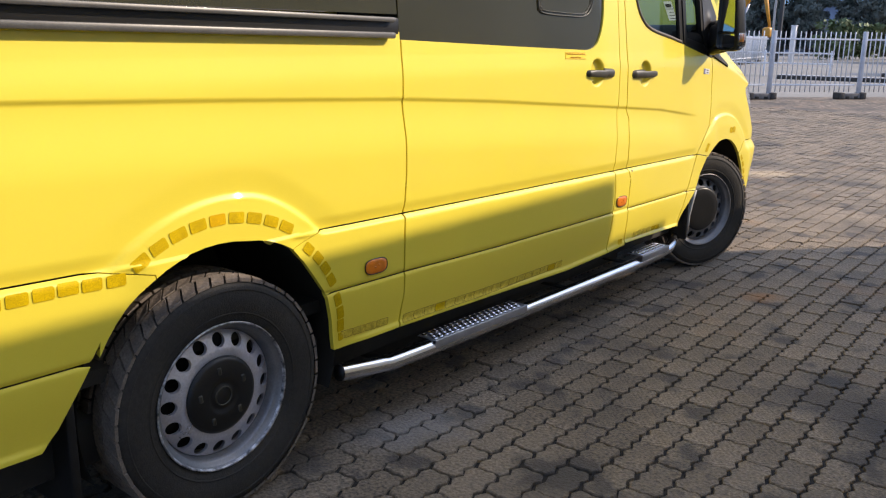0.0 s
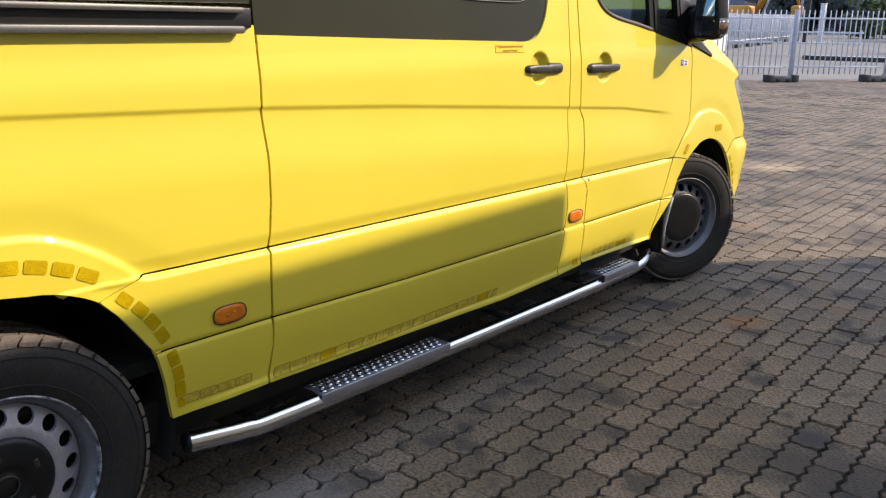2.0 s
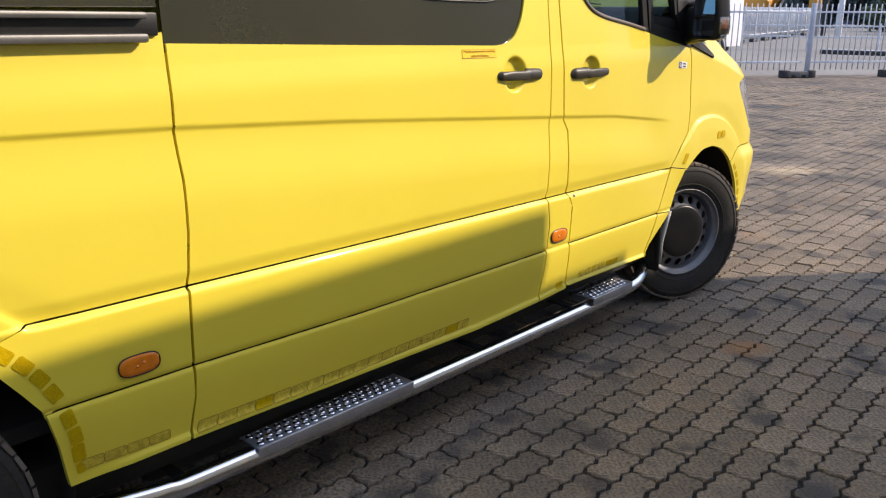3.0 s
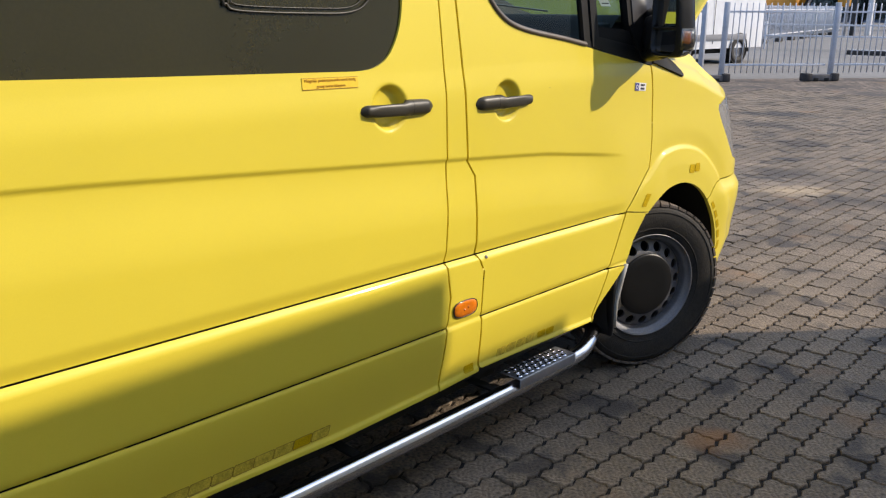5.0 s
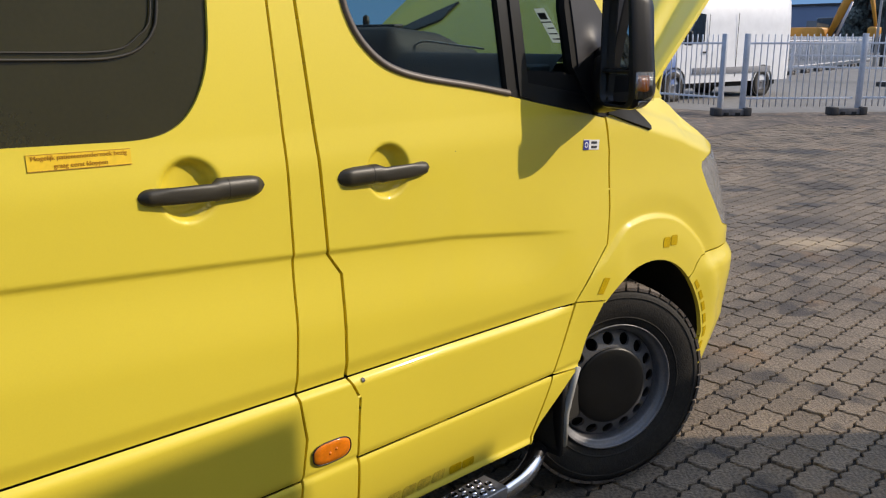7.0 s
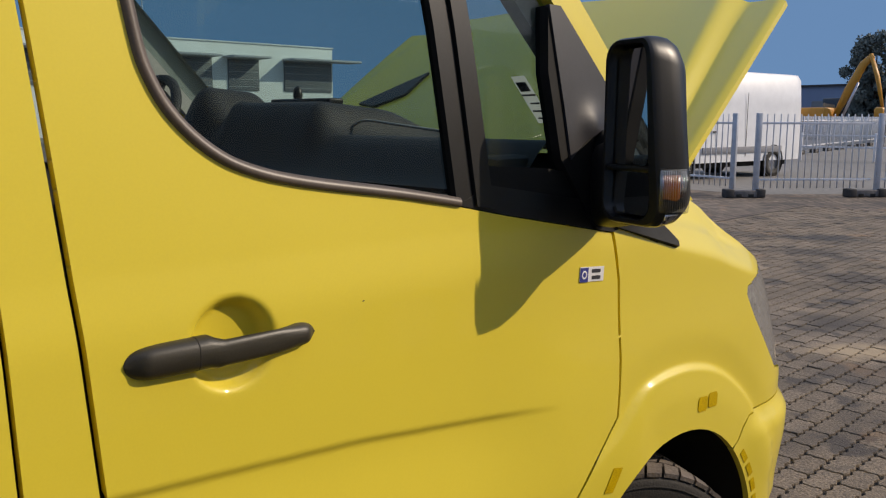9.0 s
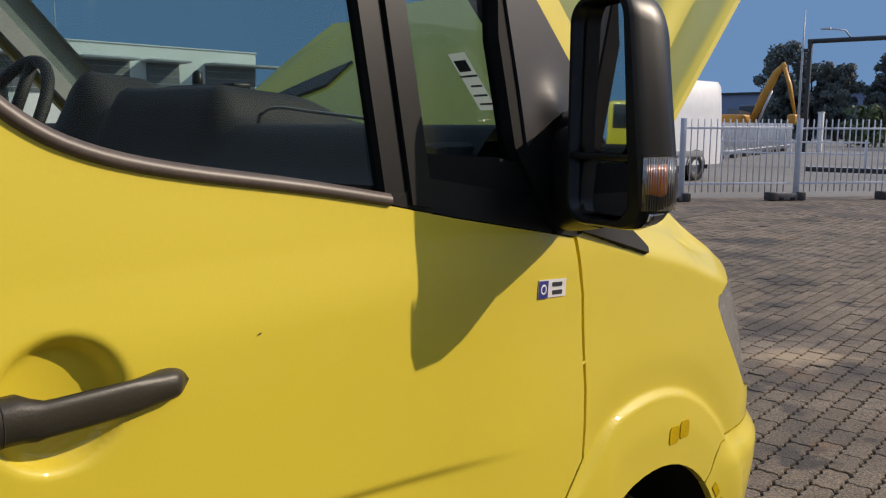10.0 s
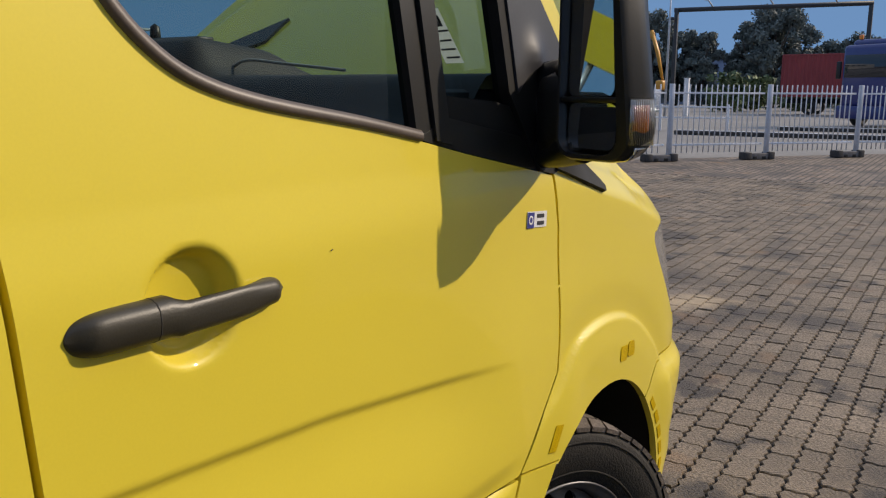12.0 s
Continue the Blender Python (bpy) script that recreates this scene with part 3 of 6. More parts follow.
def wheel(name, at, worn_cap=True, label=""):
    w = part(name, tyre_mesh(), RUBBER, van, label)
    w.matrix_basis = at
    bm = bmesh.new()
    rng = random.Random(4)
    n = 46
    for i in range(n):
        for lane, (h0, h1) in enumerate(((0.060, 0.112), (0.012, 0.052), (-0.052, -0.012), (-0.112, -0.060))):
            a = 2 * math.pi * (i + (0.5 if lane % 2 else 0)) / n
            sh = 0.4 * 2 * math.pi / n * (1 if lane < 2 else -1)
            c = []
            for (hh, da) in ((h0, -0.42), (h1, -0.42 + 0.3), (h1, 0.42 + 0.3), (h0, 0.42)):
                aa = a + da * 2 * math.pi / n + sh * (1 if hh == h1 else 0)
                for rr in (0.345, 0.3605 - 0.06 * max(abs(hh) - 0.07, 0) * 2.2):
                    c.append(bm.verts.new((hh, rr * math.cos(aa), rr * math.sin(aa))))
            for q in ((1, 3, 5, 7), (0, 2, 3, 1), (2, 4, 5, 3), (4, 6, 7, 5), (6, 0, 1, 7)):
                bm.faces.new([c[k] for k in q])
    bmesh.ops.recalc_face_normals(bm, faces=bm.faces[:])
    tagged(part("tread", bm, TREAD, w, smooth=False), "dusty siped tread blocks", kind="stuff")
    rim = part("rim", rim_mesh(), STEEL if worn_cap else STEEL_DARK, w, "silver steel rim with round holes")
    bm = bmesh.new()
    lathe(bm, [(0.205, 0.03), (0.19, 0.0), (0.10, -0.02), (0.001, -0.02)], 48)
    part("brake_drum", bm, DARKBODY, rim)
    bm = bmesh.new()
    if worn_cap:
        lathe(bm, [(0.119, 0.078), (0.116, 0.088), (0.104, 0.094), (0.060, 0.0965), (0.052, 0.096), (0.046, 0.0915), (0.034, 0.091), (0.031, 0.094), (0.001, 0.0945)], 48)
    else:
        lathe(bm, [(0.136, 0.080), (0.135, 0.086), (0.127, 0.0895), (0.09, 0.091), (0.001, 0.092)], 48)
    lip = bmesh.new()
    lathe(lip, [(0.190, 0.010), (0.1935, 0.052), (0.199, 0.070), (0.2015, 0.082), (0.206, 0.086), (0.213, 0.090), (0.2185, 0.097), (0.222, 0.1065), (0.2245, 0.1055), (0.2235, 0.095)], 72)
    bmesh.ops.recalc_face_normals(lip, faces=lip.faces[:])
    part("rim_lip", lip, STEEL_DARK, rim, "dull outer lip of the rim")
    edge = bmesh.new()
    lathe(edge, [(0.2185, 0.0978), (0.2212, 0.1062), (0.2250, 0.1072), (0.2262, 0.1020)], 72)
    bmesh.ops.recalc_face_normals(edge, faces=edge.faces[:])
    part("lip_edge", edge, WORNEDGE if worn_cap else STEEL_DARK, rim, "bright worn rim edge with dark chips" if worn_cap else "dull grey rim edge")
    cap = part("hub_cap", bm, BLACK, rim, "black plastic hub cap")
    if worn_cap:
        for k in range(5):
            a = 2 * math.pi * k / 5 + 0.3
            bm = bmesh.new()
            box(bm, 0.0955, 0.080 * math.cos(a), 0.080 * math.sin(a), 0.006, 0.012, 0.024, 0.003)
            part("cap_notch", bm, GREYPLASTIC, cap)
        bm = bmesh.new()
        lathe(bm, [(0.030, 0.094), (0.0295, 0.0975), (0.0265, 0.0975), (0.026, 0.094)], 32)
        part("cap_emblem", bm, GREYPLASTIC, cap)
    return w


def tyre_mesh():
    bm = bmesh.new()
    lathe(bm, [(0.212, 0.085), (0.222, 0.098), (0.236, 0.104), (0.262, 0.113), (0.290, 0.117), (0.312, 0.117), (0.330, 0.114), (0.344, 0.108), (0.350, 0.090), (0.352, 0.0),
               (0.350, -0.090), (0.344, -0.108), (0.31, -0.117), (0.25, -0.11), (0.212, -0.085)], 96)
    for r0 in (0.252, 0.322):
        lathe(bm, [(r0 - 0.003, 0.109 if r0 < 0.3 else 0.1155), (r0, 0.1135 if r0 < 0.3 else 0.1185), (r0 + 0.003, 0.1115 if r0 < 0.3 else 0.1165)], 96)
    bmesh.ops.recalc_face_normals(bm, faces=bm.faces[:])
    return bm


def rim_face(r):
    """How far out the steel dish lies at radius r."""
    return lerp_table([(0.10, 0.074), (0.118, 0.080), (0.130, 0.082), (0.142, 0.081), (0.155, 0.076), (0.180, 0.064), (0.192, 0.056)], r)


def rim_mesh():
    bm = bmesh.new()
    lathe(bm, [(0.100, rim_face(0.10)), (0.118, rim_face(0.118)), (0.130, rim_face(0.130)), (0.142, rim_face(0.142))], 64)
    # ring with sixteen round holes
    n, hr, rc = 16, 0.0208, 0.1665
    ring_in, ring_out = 0.142, 0.1925
    for k in range(n):
        a0, a1, ac = 2 * math.pi * k / n, 2 * math.pi * (k + 1) / n, 2 * math.pi * (k + 0.5) / n
        m = 16
        hole, rim_pts = [], []
        for j in range(m):
            b = 2 * math.pi * j / m
            u, v = math.cos(b), math.sin(b)
            y, z = rc + hr * u, hr * v
            hole.append((math.hypot(y, z), math.atan2(z, y) + ac))
            # to the border of the sector
            k2 = 1.0 / max(abs(u), abs(v))
            ru = u * k2
            rr = ring_in + (ring_out - ring_in) * (ru + 1) / 2
            rim_pts.append((rr, ac + (a1 - a0) / 2 * v * k2))
        V = lambda q, d=0.0: bm.verts.new((rim_face(q[0]) - d, q[0] * math.cos(q[1]), q[0] * math.sin(q[1])))
        hv, ov, iv = [V(q) for q in hole], [V(q) for q in rim_pts], [V(q, 0.012) for q in hole]
        for j in range(m):
            j2 = (j + 1) % m
            bm.faces.new((hv[j], ov[j], ov[j2], hv[j2]))
            bm.faces.new((iv[j], hv[j], hv[j2], iv[j2]))
    bmesh.ops.remove_doubles(bm, verts=bm.verts[:], dist=0.0004)
    bmesh.ops.recalc_face_normals(bm, faces=bm.faces[:])
    sharpen(bm, 40)
    return bm


wheel("rear_wheel", pose(-0.112, 0.0, 0.362, 8, 0, 0), True, "dusty van tyre on a silver steel rim")
wheel("front_wheel", pose(-0.130, 3.665, 0.362, 14, 0, -24), False, "van tyre on a steel rim, steered to one side")
wheel("rear_wheel", pose(-1.865, 0.0, 0.362, 0, 0, 180), True)
wheel("front_wheel", pose(-1.865, 3.665, 0.362, 0, 0, 156), False)

# ---- mud flaps ----
bm = bmesh.new()
box(bm, -0.14, -0.46, 0.40, 0.27, 0.025, 0.44, 0.008, pose(0, 0, 0, 0, 0, 0))
part("mud_flap", bm, BLACK, van, "black rubber mud flap")
bm = bmesh.new()
box(bm, -0.11, 3.30, 0.385, 0.22, 0.02, 0.30, 0.006)
part("mud_flap", bm, BLACK, van, "black rubber mud flap")
# rubber rim of the flap; its sunlit look is put into the pale grey
bm = bmesh.new()
tube(bm, [(0.012, 3.345, 0.532), (0.006, 3.330, 0.47), (-0.004, 3.315, 0.38), (-0.006, 3.312, 0.27)], 0.012, 8)
part("mud_flap_lit_edge", bm, CABIN_GREY, van)

# ---- side bar with its two treads ----
side_bar = new("side_step")
side_bar.parent = van
tagged(side_bar, "polished stainless side bar with two perforated treads")
bar = rounded([(-0.030, 0.482, 0.277), (-0.020, 0.55, 0.270), (-0.010, 0.66, 0.257), (-0.008, 0.80, 0.246), (-0.008, 1.6, 0.228), (-0.014, 2.7, 0.212), (-0.020, 3.05, 0.214), (-0.036, 3.175, 0.226), (-0.074, 3.272, 0.247)], 8, False)
bm = bmesh.new()
tube(bm, bar, 0.030, 24, cap=False)
part("tube", bm, CHROME, side_bar)
for e0, e1 in (((-0.0298, 0.484, 0.2768), (-0.031, 0.475, 0.2778)), ((-0.072, 3.269, 0.2462), (-0.077, 3.275, 0.2485))):
    bm = bmesh.new()
    tube(bm, [e0, e1], 0.029, 20)
    part("end_plug", bm, BLACK, side_bar)


def tread_plate(y0, y1, z0, z1):
    bm = bmesh.new()
    ym, zm, ln = (y0 + y1) / 2, (z0 + z1) / 2, y1 - y0
    tilt = math.degrees(math.atan2(z1 - z0, ln))
    m = pose(0, ym, zm, tilt, 0, 0)
    box(bm, -0.026, 0, 0.0, 0.092, ln, 0.004, 0.0015, m)
    box(bm, 0.020, 0, -0.016, 0.004, ln, 0.034, 0.0015, m)
    tread = part("tread_plate", bm, PLATE, side_bar, "perforated anti-slip tread")
    rows = 3
    n = int(ln / 0.034)
    bm2 = bmesh.new()
    bm3 = bmesh.new()
    for i in range(n):
        for r in range(rows):
            yy = -ln / 2 + 0.022 + (i + (0.5 if r % 2 else 0)) * (ln - 0.05) / (n - 0.5)
            xx = -0.056 + r * 0.027
            rad = 0.0080
            mm = m @ pose(xx, yy, 0.002, 0, -90, 0)
            lathe(bm2, [(rad + 0.0038, 0.0003), (rad + 0.0012, 0.0034), (rad + 0.0002, 0.0036), (rad - 0.0004, 0.0003)], 12, mm)
            # plate is not pierced: dark discs on top stand for shade in the holes
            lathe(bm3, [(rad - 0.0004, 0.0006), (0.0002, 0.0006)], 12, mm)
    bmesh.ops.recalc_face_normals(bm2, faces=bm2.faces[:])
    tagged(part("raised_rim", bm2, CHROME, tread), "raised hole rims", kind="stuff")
    tagged(part("hole", bm3, DARKBODY, tread), "dark discs painted as the shade inside the holes", kind="stuff")


tread_plate(0.935, 1.560, 0.274, 0.262)
tread_plate(2.685, 3.015, 0.258, 0.256)
for yy in (0.75, 2.0, 2.62):
    box_part("bracket", (-0.10, yy, 0.226), (0.20, 0.035, 0.010), DARKBODY, side_bar, 0.003)


# ---- door handles ----
def door_handle(parent, s0, s1, z0, z1, flip=False):
    h = part("door_handle", handle_mesh(s0, s1, z0, z1, flip), GREYPLASTIC, parent, "dark grey plastic pull handle")
    u = 0.67 if flip else 0.33
    part("handle_seam", handle_mesh(s0, s1, z0, z1, flip, [u - 0.0025, u + 0.0025], 1.012), DARKBODY, h)
    return h


def handle_mesh(s0, s1, z0, z1, flip, us=None, grow=1.0):
    bm = bmesh.new()
    n, m = 44, 14
    rings = []
    for u in us or [0.5 - 0.5 * math.cos(math.pi * i / n) for i in range(n + 1)]:
        s, z = s0 + (s1 - s0) * u, z0 + (z1 - z0) * u
        t = (1 - u) if flip else u
        hh = 0.0220 - 0.0050 * smoothstep(0.40, 0.47, t) - 0.0008 * smoothstep(0.47, 0.92, t)
        tip = min((1 - t) * 0.26 / 0.028, 1.0) if t > 0.5 else 1.0
        end = math.sqrt(max(0.0, 1 - (1 - tip) ** 2.4 if t > 0.5 else 1 - abs(2 * t - 1) ** 9))
        hh *= max(end, 0.12)
        top = 0.003 + 0.012 * smoothstep(0.0, 0.10, t) * smoothstep(0.0, 0.07, 1 - t) + 0.006 * math.sin(math.pi * t)
        low = -0.004 + 0.012 * smoothstep(0.40, 0.48, t) * (1 - smoothstep(0.74, 0.93, t))
        mid = low + (top - low) * (0.16 + 0.30 * smoothstep(0.38, 0.46, t) * (1 - smoothstep(0.74, 0.93, t)))
        hh *= grow
        ring = []
        for j in range(m):
            a = 2 * math.pi * j / m
            c, d = math.cos(a), math.sin(a)
            th = (top - mid if c > 0 else mid - low) * grow
            ring.append(bm.verts.new((mid + th * math.copysign(abs(c) ** 0.8, c), s, z + hh * math.copysign(abs(d) ** 0.8, d) + 0.003 * (1 - smoothstep(0.39, 0.43, t)))))
        rings.append(ring)
    for a, b in zip(rings, rings[1:]):
        for j in range(m):
            bm.faces.new((a[j], b[j], b[(j + 1) % m], a[(j + 1) % m]))
    bm.faces.new(rings[0])
    bm.faces.new(rings[-1][::-1])
    bmesh.ops.recalc_face_normals(bm, faces=bm.faces[:])
    return bm


door_handle(front_door, 2.454, 2.727, 1.219, 1.219)
door_handle(sliding_door, 2.004, 2.268, 1.238, 1.230, True)


# ---- lamps, stickers, writing ----
def flat_patch(name, s0, s1, z0, z1, material, parent, lift=0.0012, slant=0.0, turn=0.0, label="", r=0.15):
    """A small film stuck on the skin, s0..s1 by z0..z1, turned in its own plane."""
    cs, cz, a, b = (s0 + s1) / 2, (z0 + z1) / 2, (s1 - s0) / 2, (z1 - z0) / 2
    ca, sa = math.cos(radians(turn)), math.sin(radians(turn))
    k = r * min(a, b) * 2
    base = [(a, -b + k), (a, b - k), (a - k, b), (-a + k, b), (-a, b - k), (-a, -b + k), (-a + k, -b), (a - k, -b)]
    pts = [(cs + p * ca - q * sa + slant * q, cz + p * sa + q * ca) for p, q in base]
    bm = sheet(pts, lambda s, z: skin_in(s, z, -lift - 0.0006), 0.008, 0.008, lift * 0.8)
    return part(name, bm, material, parent, label)


def oval_lamp(parent, s0, s1, zc, tilt):
    bm = bmesh.new()
    n = 28
    cs, half = (s0 + s1) / 2, (s1 - s0) / 2
    rings = []
    for k, (sc, h) in enumerate(((1.0, 0.001), (0.985, 0.004), (0.94, 0.006), (0.6, 0.0068), (0.0, 0.007))):
        ring = []
        for j in range(n):
            a = 2 * math.pi * j / n
            c, d = math.cos(a), math.sin(a)
            u = math.copysign(abs(c) ** 0.62, c) * half * sc
            v = math.copysign(abs(d) ** 0.75, d) * 0.0255 * sc
            s, z = cs + u, zc + v + u * tilt
            ring.append(bm.verts.new(skin_in(s, z, -h)))
        rings.append(ring)
    for a, b in zip(rings, rings[1:]):
        for j in range(n):
            bm.faces.new((a[j], a[(j + 1) % n], b[(j + 1) % n], b[j]))
    bmesh.ops.remove_doubles(bm, verts=bm.verts[:], dist=1e-5)
    bmesh.ops.recalc_face_normals(bm, faces=bm.faces[:])
    lamp = part("side_marker", bm, AMBER, parent, "oval amber side marker lamp")
    bm = bmesh.new()
    loop = []
    for j in range(29):
        a = 2 * math.pi * j / 28
        c, d = math.cos(a), math.sin(a)
        u = math.copysign(abs(c) ** 0.62, c) * (half + 0.001)
        v = math.copysign(abs(d) ** 0.75, d) * 0.0265
        loop.append(skin_in(cs + u, zc + v + u * tilt, -0.004))
    tube(bm, loop, 0.0016, 6, cap=False)
    part("lamp_seal", bm, BLACK, lamp)
    for du in (-0.008, 0.010):
        bm = bmesh.new()
        lathe(bm, [(0.0001, 0.0024), (0.0028, 0.0016), (0.0040, 0)], 12, Matrix.Translation(skin_in(cs + du, zc + du * 0.3, -0.0068)))
        part("lens_boss", bm, AMBER, lamp)


oval_lamp(van, 0.563, 0.668, 0.636, -0.02)
oval_lamp(van, 2.346, 2.452, 0.600, -0.02)

for i in range(9):
    a = 121.5 - i * 7.55
    cs, cz = 0.480 * math.cos(radians(a)), 0.410 + 0.487 * math.sin(radians(a))
    flat_patch("reflective_sticker", cs - 0.026, cs + 0.026, cz - 0.016, cz + 0.016, REFLECT_OR if i == 4 else REFLECT, van, turn=a - 90, r=0.12)
for cs, cz, tn in ((0.318, 0.752, -44), (0.356, 0.716, -50), (0.386, 0.676, -55), (0.410, 0.632, -62)):
    flat_patch("reflective_sticker", cs - 0.021, cs + 0.021, cz - 0.016, cz + 0.016, REFLECT, van, turn=tn, r=0.12)
for cs, cz, tn in ((0.434, 0.560, -76), (0.446, 0.512, -80), (0.450, 0.466, -85)):
    flat_patch("reflective_sticker", cs - 0.022, cs + 0.022, cz - 0.015, cz + 0.015, REFLECT, van, turn=tn, r=0.12)
flat_patch("reflective_sticker", 0.437, 0.467, 0.416, 0.436, REFLECT, van, turn=-86)
for cs in (-0.625, -0.563, -0.502, -0.443, -0.383, -0.319):
    cz = 0.800 - 0.06 * max(cs + 0.45, 0)
    flat_patch("reflective_sticker", cs - 0.026, cs + 0.026, cz - 0.016, cz + 0.016, REFLECT, van, turn=-2, r=0.12)
rows_ = [(0.48 + 0.058 * i, 0.430 - 0.012 * (0.058 * i) / 0.3) for i in range(4)]
for cs, cz in rows_:
    flat_patch("film_residue", cs - 0.0275, cs + 0.0275, cz - 0.014, cz + 0.010, GHOST, van, turn=-2)
    flat_patch("residue_edge", cs - 0.0295, cs + 0.0295, cz - 0.016, cz + 0.012, GHOSTEDGE, van, lift=0.0007, turn=-2)
for i in range(18):
    cs = 0.79 + i * 0.061
    cz = lerp_table([(0.79, 0.408), (1.23, 0.394), (2.1, 0.386)], cs)
    flat_patch("film_residue", cs - 0.0280, cs + 0.0280, cz - 0.0135, cz + 0.0125, REFLECT if i in (3, 16) else GHOST, sliding_door, turn=-1, slant=0.3, r=0.1)
    flat_patch("residue_edge", cs - 0.0300, cs + 0.0300, cz - 0.0155, cz + 0.0145, GHOSTEDGE, sliding_door, lift=0.0007, turn=-1, slant=0.3, r=0.1)
flat_patch("reflective_sticker", 2.405, 2.45, 0.372, 0.398, REFLECT, van)
for i in range(4):
    flat_patch("film_residue", 2.57 + 0.052 * i, 2.613 + 0.052 * i, 0.380, 0.408, GHOST, front_door, slant=0.3)
flat_patch("reflective_sticker", 2.79, 2.835, 0.380, 0.404, REFLECT, front_door)
flat_patch("reflective_sticker", 2.84, 2.885, 0.378, 0.402, REFLECT, front_door)
flat_patch("reflective_sticker", 3.441, 3.469, 0.747, 0.795, REFLECT, van, turn=-12, slant=0.45, r=0.05)
for s0 in (3.796, 3.844):
    flat_patch("reflective_sticker", s0, s0 + 0.042, 0.830, 0.866, REFLECT, van, turn=-6)
for i in range(6):
    a = 36 - i * 7.4
    cs, cz = 3.712 + 0.412 * math.cos(radians(a)), 0.410 + 0.412 * math.sin(radians(a))
    flat_patch("reflective_sticker", cs - 0.019, cs + 0.019, cz - 0.009, cz + 0.009, REFLECT, van, turn=a - 90, r=0.05)


def text_on_side(name, body, s, z, size, material, parent, lift=0.0027, turn=0.0):
    """Letters standing on the van's side, read from outside."""
    cu = bpy.data.curves.new(name, 'FONT')
    cu.body, cu.size, cu.align_x, cu.align_y, cu.extrude = body, size, 'CENTER', 'CENTER', 0.0003
    tmp = bpy.data.objects.new(name, cu)
    me = bpy.data.meshes.new_from_object(tmp)
    bpy.data.objects.remove(tmp)
    me.materials.clear()
    me.materials.append(material)
    ob = new(name, me)
    ob.parent = parent
    ob.matrix_basis = Matrix.Translation(skin_in(s, z, -lift)) @ pose(0, 0, 0, 90, 0, 90) @ pose(0, 0, 0, 0, 0, turn)
    return ob


notice = flat_patch("notice_sticker", 1.826, 2.002, 1.303, 1.331, STICKY, sliding_door, turn=-1.2, r=0.02, label="orange-yellow warning sticker with dark lettering")
text_on_side("lettering", "Mogelijk patientenonderzoek bezig", 1.914, 1.3245, 0.0115, INKRED, notice, turn=-1.2)
text_on_side("lettering", "graag eerst kloppen", 1.914, 1.3105, 0.0115, INKRED, notice, turn=-1.2)
for sz in ((1.826, 2.002, 1.3030, 1.3042), (1.826, 2.002, 1.3298, 1.331)):
    flat_patch("border_line", *sz, INKRED, notice, lift=0.0016, turn=-1.2)
flat_patch("paint_chip", 2.494, 2.503, 0.739, 0.749, INK, front_door, r=0.3)
flat_patch("paint_chip", 2.8145, 2.8185, 1.2474, 1.2486, INK, front_door, turn=25, r=0.3)
badge = flat_patch("dealer_sticker", 3.346, 3.424, 1.200, 1.229, STICKW, front_door, turn=-5, r=0.02, label="small white and blue dealer sticker")
flat_patch("blue_field", 3.3465, 3.372, 1.2015, 1.2295, STICKB, badge, lift=0.0016, turn=-5, r=0.02)
bm = bmesh.new()
lathe(bm, [(0.0085, 0), (0.0085, 0.0005), (0.0050, 0.0005), (0.0050, 0)], 20, Matrix.Translation(skin_in(3.3595, 1.2155, -0.0018)))
part("round_mark", bm, STICKW, badge)
for dz in (1.219, 1.206):
    flat_patch("brand_bar", 3.384, 3.412, dz - 0.003, dz + 0.004, INK, badge, lift=0.0020, turn=-5)


# ---- cab: pillars, windscreen, windows, bonnet ----
def pillar_y(z, d=0.0):
    return 3.475 - 0.96 * (z - 1.545) + d


def a_pillar(shape, flip):
    for d0, d1, inset in ((0.004, 0.046, 0.006), (0.058, 0.115, 0.016)):
        out = [(pillar_y(1.33, d0), 1.33), (pillar_y(1.33, d1), 1.33), (pillar_y(2.15, d1), 2.15), (pillar_y(2.15, d0), 2.15)]
        part("a_pillar", sheet(out, lambda s, z: shape(s, z, inset), 0.04, 0.03, 0.03, flip), YELLOW, van)
    l0, l1 = (0.02, 0.20) if flip else (-0.05, 0.12)
    out = [(pillar_y(1.36, l0), 1.36), (pillar_y(1.36, l1), 1.36), (pillar_y(2.15, l1), 2.15), (pillar_y(2.15, l0), 2.15)]
    part("pillar_lining", sheet(out, lambda s, z: shape(s, z, 0.05), 0.04, 0.03, 0.03, flip), CABIN_GREY, van)


def upper(s, z, inset):
    return (-0.095 * max(z - 1.33, 0) - inset - 0.004, s, z)


def upper_left(s, z, inset):
    p = upper(s, z, inset)
    return (-WIDTH - p[0], s, z)


a_pillar(upper, False)
a_pillar(upper_left, True)


def grid(nu, nv, f):
    bm = bmesh.new()
    vs = [[bm.verts.new(f(i / nu, j / nv)) for j in range(nv + 1)] for i in range(nu + 1)]
    for i in range(nu):
        for j in range(nv):
            bm.faces.new((vs[i][j], vs[i + 1][j], vs[i + 1][j + 1], vs[i][j + 1]))
    return bm


def screen(u, v):
    z = 1.36 + 0.82 * v
    x = -0.10 - 0.09 * v - (1.79 - 0.18 * v) * u
    return (x, pillar_y(z, 0.075) + 0.20 * (1 - (2 * u - 1) ** 2), z)


windscreen = part("windscreen", grid(24, 12, screen), GLASS, van, "laminated glass windscreen")
windscreen.visible_shadow = False
box_part("cab_roof", (-0.995, 2.72, 2.24), (1.72, 0.55, 0.06), YELLOW, van, 0.02)
